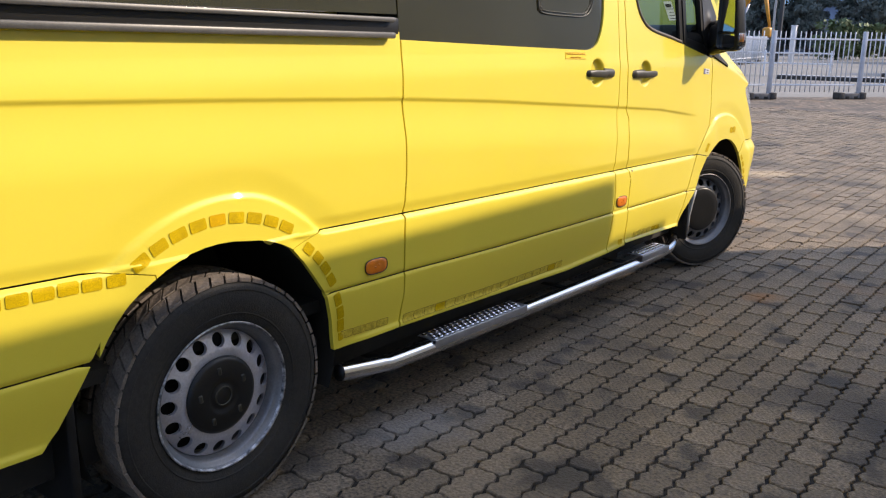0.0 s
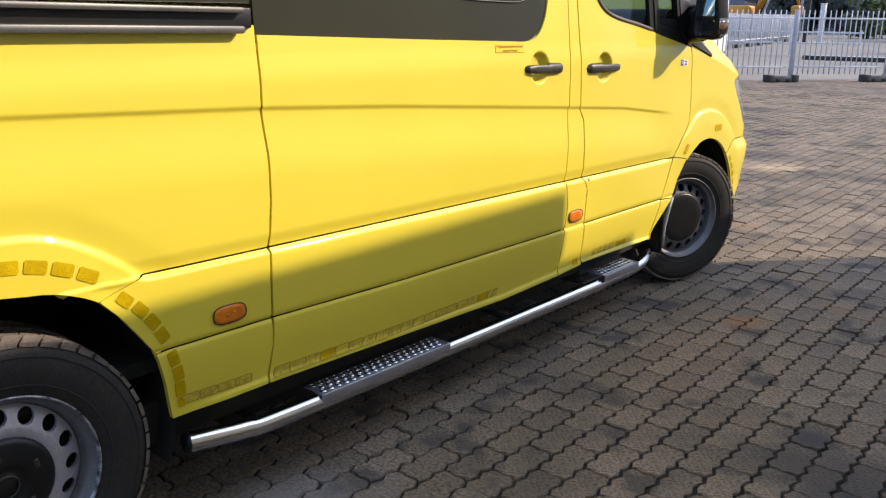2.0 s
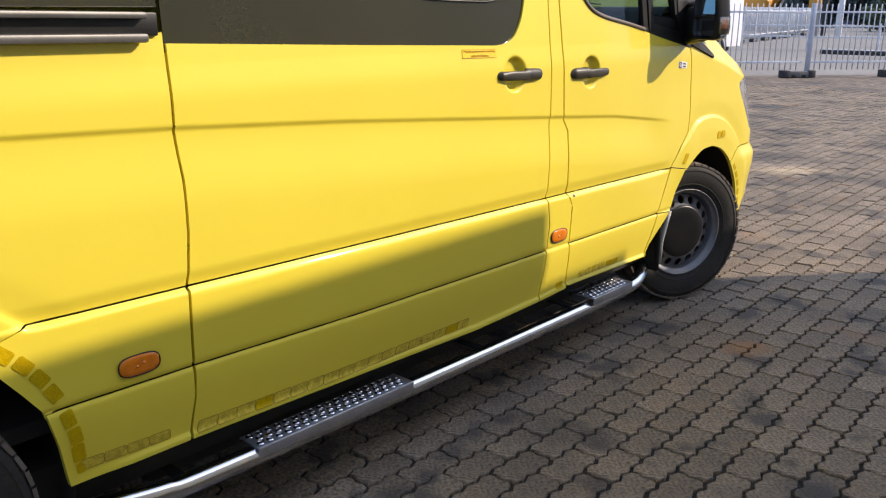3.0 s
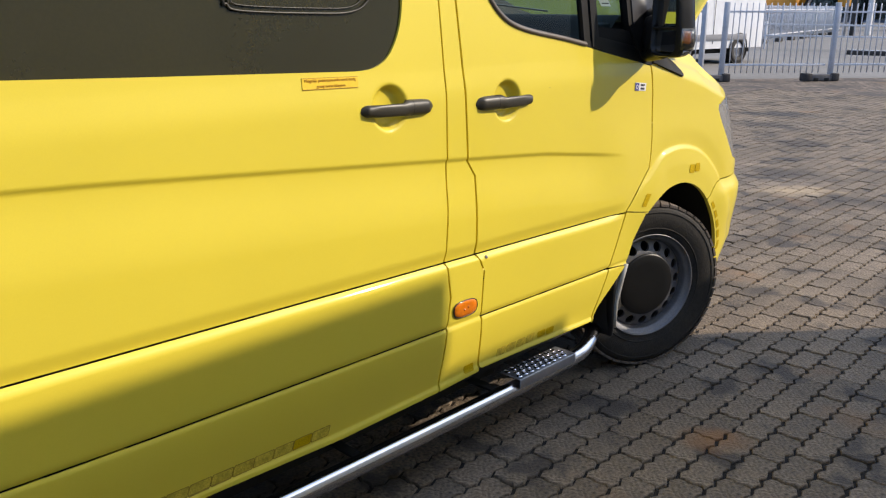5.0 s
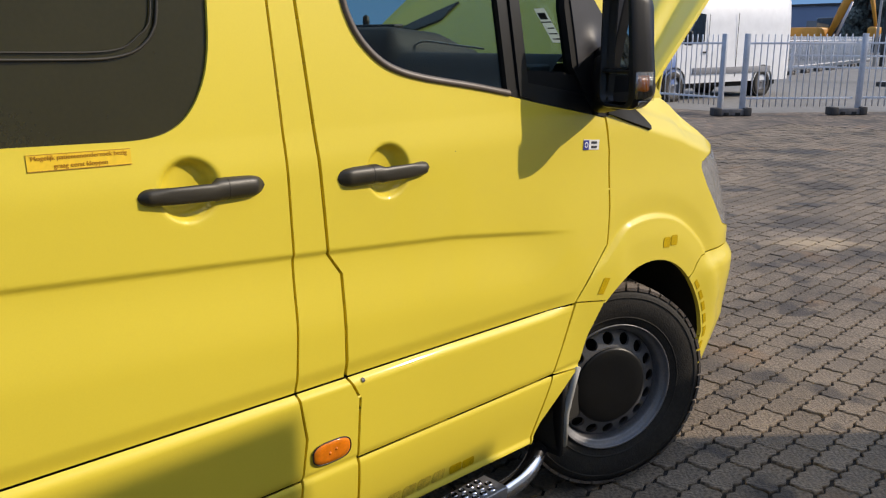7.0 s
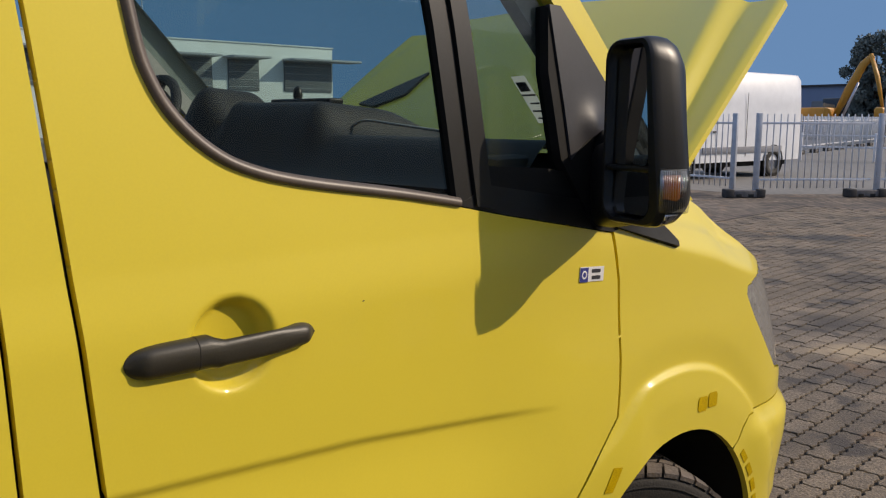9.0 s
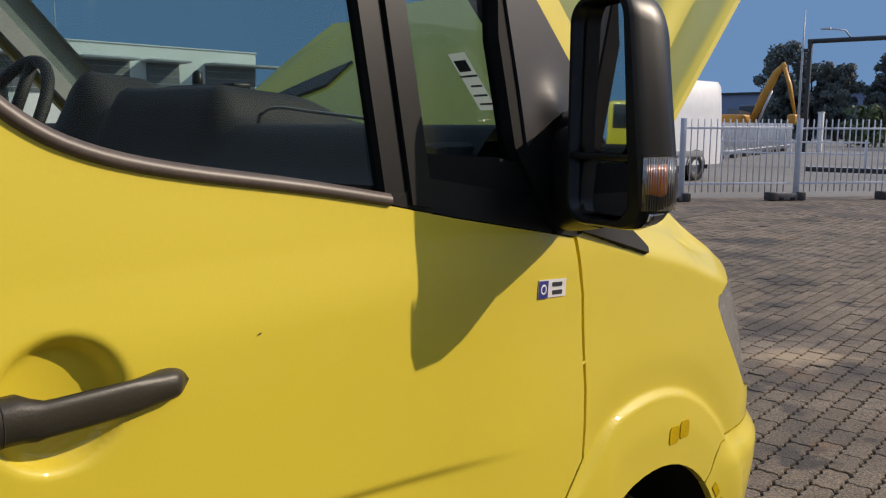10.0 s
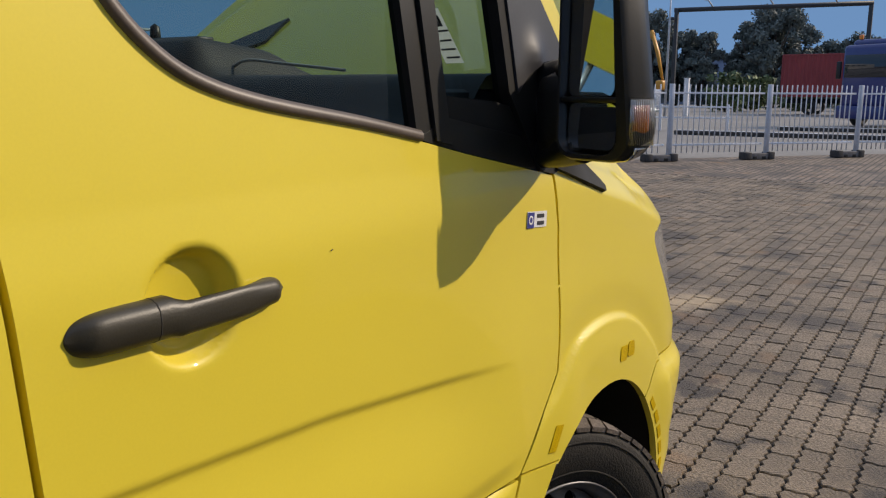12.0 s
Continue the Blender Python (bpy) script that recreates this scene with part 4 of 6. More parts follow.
box_part("cowl", (-0.995, 3.80, 1.33), (1.70, 0.30, 0.05), BLACK, van, 0.02)


def bonnet_surface(u, v):
    """u across from the kerb side, v from the hinge to the leading edge; the bonnet stands open."""
    a = radians(36 + 2 * v)
    x = -0.125 - 0.04 * v ** 2 - (1.74 - 0.08 * v ** 2) * u
    hinge_y = 3.80 + 0.10 * (1 - (2 * u - 1) ** 2)
    e = min(u, 1 - u)
    w = 0.35 + 0.65 * v
    n = 0.012 * min(e / 0.01, 1.0) + 0.052 * smoothstep(0.070 * w, 0.125 * w, e) + 0.03 * smoothstep(0.12, 0.5, e) - 0.02 * (2 * v - 1) ** 2
    d = 0.92 * v
    return (x, hinge_y + d * math.cos(a) - n * math.sin(a), 1.305 + d * math.sin(a) + n * math.cos(a))


bm = grid(150, 20, bonnet_surface)
r_ = bmesh.ops.extrude_face_region(bm, geom=bm.faces[:])
bmesh.ops.translate(bm, vec=(0, 0.012, -0.012), verts=[g for g in r_["geom"] if isinstance(g, bmesh.types.BMVert)])
bmesh.ops.recalc_face_normals(bm, faces=bm.faces[:])
sharpen(bm, 50)
bonnet = part("bonnet", bm, YELLOW, van, "yellow bonnet standing open")
bm = bmesh.new()
for k in range(2):
    tube(bm, rounded([(-0.14 - 0.012 * k, 3.83 + 0.02 * k, 1.25), (-0.15 - 0.012 * k, 3.87 + 0.02 * k, 1.36), (-0.17, 3.95 + 0.03 * k, 1.44)], 4, False), 0.004, 6)
part("bonnet_hinge", bm, BLACK, van)
box_part("engine_bay", (-0.995, 4.05, 0.98), (1.55, 0.55, 0.40), DARKBODY, van, 0.03)

# dark pointed patch on the bonnet's far half
dark_patch_uv = [(0.855, 0.375), (0.80, 0.352), (0.735, 0.42), (0.728, 0.565), (0.79, 0.48)]
bm = bmesh.new()
up_ = [bm.verts.new(Vector(bonnet_surface(u, v)) + Vector((0, -0.006, 0.008))) for u, v in dark_patch_uv]
dn_ = [bm.verts.new(Vector(bonnet_surface(u, v)) + Vector((0, 0.004, -0.006))) for u, v in dark_patch_uv]
bm.faces.new(up_)
for i in range(5):
    bm.faces.new((up_[i], dn_[i], dn_[(i + 1) % 5], up_[(i + 1) % 5]))
bmesh.ops.recalc_face_normals(bm, faces=bm.faces[:])
part("bonnet_dark_patch", bm, BLACK, bonnet, "dark pointed patch on the bonnet", smooth=False)
bm = bmesh.new()
for k in range(2):
    tube(bm, rounded([(-0.20 - 0.03 * k, 4.02 + 0.02 * k, 1.16), (-0.20 - 0.03 * k, 4.06 + 0.02 * k, 1.30), (-0.22, 4.14 + 0.03 * k, 1.50)], 4, False), 0.007, 8)
part("bonnet_stay", bm, YELLOW, van)

# headlight
def headlight_outline():
    return [(4.115, 1.075), (4.153, 1.01), (4.218, 0.92), (4.28, 0.840), (4.435, 0.804), (4.55, 0.82), (4.66, 0.88), (4.74, 0.98), (4.68, 1.09), (4.40, 1.13), (4.20, 1.109), (4.128, 1.095)]


part("headlight", sheet(headlight_outline(), lambda s, z: skin_in(s, z, 0.004), 0.03, 0.03, 0.03), CLEARLENS, van, "clear headlamp lens")
part("front_panel", sheet([(4.67, 0.87), (NOSE_END, 0.87), (NOSE_END, 1.08), (4.70, 1.09), (4.75, 0.98)], lambda s, z: skin_in(s, z, 0.01), 0.05, 0.05, 0.02), BLACK, van)
part("front_panel", sheet([(4.46, 0.85), (NOSE_END, 0.85), (NOSE_END, 1.13), (4.5, 1.09)], lambda s, z: skin_left(s, z), 0.05, 0.05, 0.02, True), BLACK, van)
box_part("slam_panel", (-0.995, 4.33, 1.08), (1.3, 0.10, 0.06), BLACK, van, 0.02)

# door glass, divider bar and mirror triangle
door_glass = [p for p in WIN_CURVE] + [(3.075, 1.372), (3.045, 1.60), (2.98, 2.05)]
g1 = part("door_window", sheet(door_glass[::-1], lambda s, z: skin_in(s, z, 0.016), 0.08, 0.08, 0), GLASS, front_door)
quarter_glass = [(3.11, 1.385), (3.40, 1.33), (3.385, 1.45), (3.34, 1.68), (3.22, 1.80), (3.06, 1.97), (3.05, 1.97), (3.085, 1.60)]
g2 = part("quarter_light", sheet(quarter_glass, lambda s, z: skin_in(s, z, 0.016), 0.08, 0.08, 0), GLASS, front_door)
g3 = part("door_window", sheet([(2.46, 1.42), (3.40, 1.33), (3.36, 1.65), (2.98, 2.05), (2.44, 2.05)], lambda s, z: skin_left(s, z), 0.1, 0.1, 0, True), GLASS, van)
for g in (g1, g2, g3):
    g.visible_shadow = False
bm = bmesh.new()
n_ = len(WIN_CURVE)
rows_in = []
for i, (s, z) in enumerate(WIN_CURVE):
    a, b = WIN_CURVE[max(i - 1, 0)], WIN_CURVE[min(i + 1, n_ - 1)]
    t_ = Vector((b[0] - a[0], b[1] - a[1])).normalized()
    nn = Vector((-t_.y, t_.x))
    ring = []
    for w, h in ((-0.001, 0.0), (0.001, 0.005), (0.005, 0.0072), (0.011, 0.006), (0.0155, 0.002), (0.0165, -0.012)):
        ring.append(bm.verts.new(skin_in(s + nn.x * w, z + nn.y * w, -h)))
    rows_in.append(ring)
for a, b in zip(rows_in, rows_in[1:]):
    for j in range(5):
        bm.faces.new((a[j], b[j], b[j + 1], a[j + 1]))
bmesh.ops.recalc_face_normals(bm, faces=bm.faces[:])
part("window_seal", bm, TRIM, front_door, "weathered brown-grey window seal")


def post(outline, inset, depth, material, name, parent=front_door):
    return part(name, sheet(outline, lambda s, z: skin_in(s, z, inset), 0.03, 0.03, depth), material, parent)


post([(3.030, 1.375), (3.068, 1.370), (3.040, 1.66), (2.985, 2.05), (2.945, 2.05), (3.002, 1.66)], 0.004, 0.02, BLACK, "window_divider")
post([(3.072, 1.369), (3.112, 1.362), (3.082, 1.66), (3.03, 2.00), (2.990, 2.05), (3.044, 1.66)], -0.002, 0.02, BLACK, "window_divider")
post([(3.03, 1.3735), (3.15, 1.348), (3.416, 1.298), (3.405, 1.355), (3.112, 1.402)], 0.003, 0.02, BLACK, "window_ledge")
post([(3.402, 1.30), (3.455, 1.291), (3.50, 1.30), (3.63, 1.335), (pillar_y(1.42), 1.42), (pillar_y(1.545), 1.545), (pillar_y(1.70), 1.70), (pillar_y(1.72, -0.02), 1.72), (3.282, 1.67), (3.276, 1.60), (3.300, 1.44)], -0.004, 0.03, TRIMBLACK, "mirror_base")
COVER = [(3.326, 1.438), (3.372, 1.472), (3.42, 1.492), (3.47, 1.498), (pillar_y(1.50, 0.012), 1.50), (pillar_y(1.72, 0.012), 1.72), (3.286, 1.72), (3.300, 1.62), (3.314, 1.53)]
part("base_cover", sheet(COVER, lambda s, z: skin_in(s, z, -0.008 - 0.011 * math.exp(-((s - 3.395) / 0.030) ** 2 - ((z - 1.505) / 0.030) ** 2)), 0.012, 0.012, 0.01), COVERGREY, front_door, "grained grey-black mirror base cover")
post([(3.460, 1.301), (3.700, 1.237), (3.707, 1.247), (3.672, 1.302), (3.60, 1.338), (3.50, 1.338)], -0.010, 0.03, TRIMBLACK, "fender_corner_trim", van)
post([(3.108, 1.398), (3.410, 1.345), (3.325, 1.415), (3.265, 1.425), (3.098, 1.435)], 0.006, 0.02, TRIMBLACK, "inner_ledge")
# upper frame of the opening, above the view
for out in ([(2.462, 2.05), (2.98, 2.05), (3.0, 2.12), (2.36, 2.12)],):
    post(out, 0.0, 0.02, YELLOW, "door_frame")

# ---- door mirror ----
mirror = part("door_mirror", bmesh.new(), SHELL, front_door, "tall black door mirror with a clear and amber indicator")


def ring_points(cx, cz, w, h, r, y, n=6, shear=0.0):
    pts = []
    for qx, qz, a0 in ((1, 1, 0), (-1, 1, 90), (-1, -1, 180), (1, -1, 270)):
        for i in range(n + 1):
            a = radians(a0 + 90 * i / n)
            pts.append((cx + qx * (w / 2 - r) + r * math.cos(a), y, cz + qz * (h / 2 - r) + r * math.sin(a)))
    return pts


def loft(bm, rings, cap0=True, cap1=True):
    vr = [[bm.verts.new(p) for p in r] for r in rings]
    for a, b in zip(vr, vr[1:]):
        for j in range(len(a)):
            k = (j + 1) % len(a)
            bm.faces.new((a[j], a[k], b[k], b[j]))
    if cap0:
        bm.faces.new(vr[0])
    if cap1:
        bm.faces.new(vr[-1][::-1])
    return vr


MIR = pose(0.135, 3.3075, 1.4915, 0, 0, -14)


def head_ring(u0, u1, h, v, r, n=6):
    return ring_points((u0 + u1) / 2, 0.0, u1 - u0, h, min(r, 0.49 * (u1 - u0)), v, n)


def lean_in(bm):
    """The head narrows towards its top on the outer side."""
    for v in bm.verts:
        if v.co.x > 0:
            v.co.x *= 1 - 0.50 * smoothstep(-0.09, 0.22, v.co.z) + 0.08 * smoothstep(-0.045, -0.075, v.co.z)


bm = bmesh.new()
loft(bm, [head_ring(-0.030, 0.020, 0.20, 0.100, 0.02), head_ring(-0.058, 0.044, 0.275, 0.088, 0.04), head_ring(-0.073, 0.067, 0.306, 0.068, 0.050),
          head_ring(-0.077, 0.0745, 0.320, 0.048, 0.048), head_ring(-0.077, 0.0735, 0.324, 0.032, 0.046), head_ring(-0.0765, 0.0705, 0.324, 0.013, 0.042), head_ring(-0.0755, 0.0680, 0.322, 0.003, 0.038), head_ring(-0.074, 0.0655, 0.319, -0.001, 0.035),
          head_ring(-0.0725, 0.0625, 0.315, -0.004, 0.033), head_ring(-0.069, 0.044, 0.302, -0.003, 0.029), head_ring(-0.0685, 0.0415, 0.299, 0.001, 0.028), head_ring(-0.0685, 0.0415, 0.299, 0.034, 0.028)])
lean_in(bm)
bmesh.ops.recalc_face_normals(bm, faces=bm.faces[:])
sharpen(bm, 38)
far_head = bm.copy()
bmesh.ops.transform(bm, matrix=MIR, verts=bm.verts[:])
for f in bm.faces:
    f.smooth = True
bm.to_mesh(mirror.data)
bm.free()
# the same head on the other door, seen through the cab
bmesh.ops.transform(far_head, matrix=Matrix.Translation((-WIDTH, 0, 0)) @ Matrix.Diagonal((-1, 1, 1, 1)) @ MIR, verts=far_head.verts[:])
box(far_head, -WIDTH - 0.035, 3.40, 1.405, 0.13, 0.07, 0.14, 0.03)
bmesh.ops.recalc_face_normals(far_head, faces=far_head.faces[:])
part("door_mirror", far_head, BLACK, van, "black door mirror on the far side")
for cz, hh, nm in ((0.043, 0.200, "mirror_glass"), (-0.105, 0.074, "wide_angle_glass")):
    bm = bmesh.new()
    loft(bm, [ring_points(0, 0, 0.109, hh, 0.016, 0.004), ring_points(0, 0, 0.109, hh, 0.016, 0.0)])
    bmesh.ops.transform(bm, matrix=pose(-0.0125, 0.0092, cz, -1.1 if cz > 0 else -2.6, 0, -10.8), verts=bm.verts[:])
    lean_in(bm)
    bmesh.ops.transform(bm, matrix=MIR, verts=bm.verts[:])
    sharpen(bm)
    part(nm, bm, MIRROR, mirror, "real mirror glass")
bm = bmesh.new()
box(bm, -0.010, 0.010, -0.0625, 0.112, 0.024, 0.009, 0.003, MIR)
part("glass_bridge", bm, BLACK, mirror)
bm = bmesh.new()
MIRL = MIR @ Matrix.Translation((0.006, 0, 0))
lamp_cut = [(0.0648, -0.0035), (0.0692, 0.0015), (0.0728, 0.015), (0.0766, 0.032), (0.0772, 0.048), (0.066, 0.066), (0.048, 0.04), (0.052, 0.004)]
loft(bm, [[(u * k, v, z) for u, v in lamp_cut] for z, k in ((-0.1360, 0.97), (-0.128, 1.0), (-0.085, 1.005), (-0.064, 1.0), (-0.058, 0.985))])
bmesh.ops.transform(bm, matrix=MIRL, verts=bm.verts[:])
bmesh.ops.recalc_face_normals(bm, faces=bm.faces[:])
sharpen(bm, 50)
ind = part("indicator", bm, LENS, mirror, "clear ribbed indicator lens")
lens_line = [(0.0638, -0.0010), (0.0678, 0.0030), (0.0712, 0.016), (0.0748, 0.032), (0.0755, 0.047)]
bm = bmesh.new()
loft(bm, [[(u * 0.955, v + 0.004, z) for u, v in lens_line + [(0.062, 0.058), (0.048, 0.036)]] for z in (-0.133, -0.061)])
bmesh.ops.transform(bm, matrix=MIRL, verts=bm.verts[:])
bmesh.ops.recalc_face_normals(bm, faces=bm.faces[:])
sharpen(bm, 30)
part("reflector", bm, SILVER, ind)
bm = bmesh.new()
for i in range(15):
    f_ = i / 14 * (len(lens_line) - 1)
    k_ = min(int(f_), len(lens_line) - 2)
    u, v = [lens_line[k_][q] + (lens_line[k_ + 1][q] - lens_line[k_][q]) * (f_ - k_) for q in (0, 1)]
    tube(bm, [MIRL @ Vector((u, v, -0.132)), MIRL @ Vector((u, v, -0.062))], 0.0006, 5)
part("lens_rib", bm, CHROME, ind)
bm = bmesh.new()
loft(bm, [[(u * 0.985, v, z) for u, v in ((0.0668, 0.0030), (0.0702, 0.0140), (0.0734, 0.0280), (0.0742, 0.037), (0.064, 0.036), (0.060, 0.006))] for z in (-0.120, -0.112, -0.104, -0.096, -0.088, -0.080, -0.070)])
bmesh.ops.transform(bm, matrix=MIRL, verts=bm.verts[:])
bmesh.ops.recalc_face_normals(bm, faces=bm.faces[:])
part("amber_reflector", bm, AMBER, ind)
bm = bmesh.new()
for i in range(7):
    tube(bm, rounded([MIR @ Vector((0.030 - 0.003 * i, 0.002 + 0.004 * i, -0.1595)), MIR @ Vector((0.066 - 0.002 * i, 0.006 + 0.0045 * i, -0.155)), MIR @ Vector((0.0745, 0.010 + 0.0045 * i, -0.136))], 4, False), 0.0017, 6)
part("housing_rib", bm, CHROME, mirror, "clear ribs under the indicator")
bm = bmesh.new()
tube(bm, rounded([(-0.02, 3.43, 1.46), (0.03, 3.42, 1.47), (0.06, 3.385, 1.47), (0.09, 3.365, 1.46)], 5, False), [0.03] * 16, 12, flat=0.8)
box(bm, 0.050, 3.400, 1.402, 0.12, 0.075, 0.150, 0.036, pose(0, 0, 0, 0, 0, 0))
tube(bm, rounded([(-0.015, 3.42, 1.335), (0.03, 3.40, 1.338), (0.10, 3.36, 1.352)], 5, False), 0.030, 12)
part("mirror_arm", bm, BLACK, mirror)

# ---- cabin ----
bm = grid(110, 24, lambda u, v: (-0.08 - 1.83 * u, 3.22 + 0.55 * v,
     1.375 + 0.11 * smoothstep(0.0, 0.25, v) - 0.05 * v + 0.085 * smoothstep(0.375, 0.42, u) * smoothstep(0.675, 0.635, u) * smoothstep(0.05, 0.24, v) * (1 - 0.5 * smoothstep(0.6, 1.0, v)) + 0.135 * math.exp(-((u - 0.735) / 0.055) ** 2) * smoothstep(0.0, 0.2, v) * (1 - smoothstep(0.5, 0.8, v))))
box_part("dash_end", (-0.125, 3.49, 1.355), (0.07, 0.56, 0.18), CABIN, van, 0.02)
part("dash_top", bm, CABIN, van, "black plastic dashboard")
bm = grid(20, 10, lambda u, v: (-0.08 - 1.83 * u, 3.22 - 0.06 * math.sin(math.pi * v), 0.75 + 0.61 * v))
part("dash_front", bm, CABIN, van)
bm = bmesh.new()
tube(bm, rounded([(-0.83, 3.43, 1.455), (-0.80, 3.43, 1.495), (-0.76, 3.44, 1.508), (-0.66, 3.45, 1.499), (-0.50, 3.46, 1.484)], 6, False), 0.0035, 8)
part("dash_trim", bm, CABIN_GREY, van)
wheel_m = pose(-1.46, 3.13, 1.455, 62, 0, 0)
bm = bmesh.new()
tube(bm, [wheel_m @ Vector((0.195 * math.cos(2 * math.pi * i / 40), 0.195 * math.sin(2 * math.pi * i / 40), 0)) for i in range(41)], 0.015, 10, cap=False)
for a in (90, 210, 330):
    tube(bm, [wheel_m @ Vector((0, 0, -0.02)), wheel_m @ Vector((0.19 * math.cos(radians(a)), 0.19 * math.sin(radians(a)), 0))], 0.016, 8)
lathe(bm, [(0.001, 0.02), (0.06, 0.015), (0.07, -0.02)], 20, wheel_m @ pose(0, 0, 0, 0, -90, 0))
part("steering_wheel", bm, CABIN, van, "dark steering wheel")
box_part("cab_floor", (-0.995, 3.0, 0.62), (1.86, 1.3, 0.05), CABIN, van)
part("door_card", sheet([(2.47, 0.80), (3.40, 0.80), (3.40, 1.29), (3.03, 1.355), (2.62, 1.43), (2.49, 1.55), (2.46, 1.6)], lambda s, z: skin_in(s, z, 0.055), 0.1, 0.05, 0.02), CABIN, van)
part("door_card", sheet([(2.30, 0.80), (3.45, 0.80), (3.45, 1.30), (3.15, 1.352)] + WIN_CURVE[::-1] + [(2.30, 2.05)], lambda s, z: (-WIDTH + 0.065 + 0.11 * max(z - 1.33, 0), s, z), 0.05, 0.05, 0.02, True), CABIN, van)
bm = bmesh.new()
lathe(bm, [(0.001, 0.03), (0.012, 0.022), (0.014, 0.0), (0.012, -0.01)], 12, pose(-1.16, 3.50, 1.578, 0, -90, 0))
box(bm, -1.12, 3.50, 1.562, 0.30, 0.05, 0.016, 0.004)
part("dash_aerial", bm, BLACK, van)
# paper in the windscreen
def screen_at(x, z, back):
    v = (z - 1.36) / 0.82
    p = screen((-x - 0.10 - 0.09 * v) / (1.79 - 0.18 * v), v)
    return (x, p[1] - back, z)


bm = grid(6, 8, lambda u, v: screen_at(-0.385 + 0.060 * u, 1.503 + 0.109 * v, 0.012))
card = part("price_card", bm, PAPER, van, "white paper card with dark printed lines")
bm = bmesh.new()
for i in range(14):
    x_ = -0.375 + 0.0030 * i
    a_, b_ = Vector(screen_at(x_, 1.598, 0.014)), Vector(screen_at(x_, 1.578, 0.014))
    tube(bm, [a_, b_], 0.0010 + 0.0008 * (i % 3 == 0), 4)
part("barcode_bar", bm, INK, card)
bm = bmesh.new()
for z_, x0_, x1_ in ((1.569, -0.384, -0.326), (1.550, -0.365, -0.330), (1.532, -0.375, -0.330), (1.515, -0.37, -0.33)):
    tube(bm, [screen_at(x0_, z_, 0.014), screen_at(x1_, z_, 0.014)], 0.0022, 4)
part("print_bar", bm, INK, card)


# ---- ground ----
def ground_mat(name, base, joint, bw, bh, turn, rough=0.85, joint_w=0.018):
    m = mat(name, base, rough, var=0.18, scale=0.9, fine=0.18, fine_scale=40, bump=0.25, bump_scale=60)
    t = m.node_tree
    b = t.nodes["Principled BSDF"]
    src = b.inputs["Base Color"].links[0].from_socket
    co = t.nodes.new("ShaderNodeTexCoord")
    mp = t.nodes.new("ShaderNodeMapping")
    mp.inputs["Rotation"].default_value = (0, 0, radians(turn))
    br = t.nodes.new("ShaderNodeTexBrick")
    br.inputs["Scale"].default_value = 1.0
    br.inputs["Brick Width"].default_value, br.inputs["Row Height"].default_value = bw, bh
    br.inputs["Mortar Size"].default_value = joint_w
    br.inputs["Color1"].default_value, br.inputs["Color2"].default_value = (1.35, 1.31, 1.27, 1), (0.72, 0.73, 0.74, 1)
    br.inputs["Mortar"].default_value = (*joint, 1)
    t.links.new(co.outputs["Object"], mp.inputs["Vector"])
    t.links.new(mp.outputs[0], br.inputs["Vector"])
    mx = t.nodes.new("ShaderNodeVectorMath")
    mx.operation = 'MULTIPLY'
    t.links.new(src, mx.inputs[0])
    t.links.new(br.outputs["Color"], mx.inputs[1])
    t.links.new(mx.outputs[0], b.inputs["Base Color"])
    return m


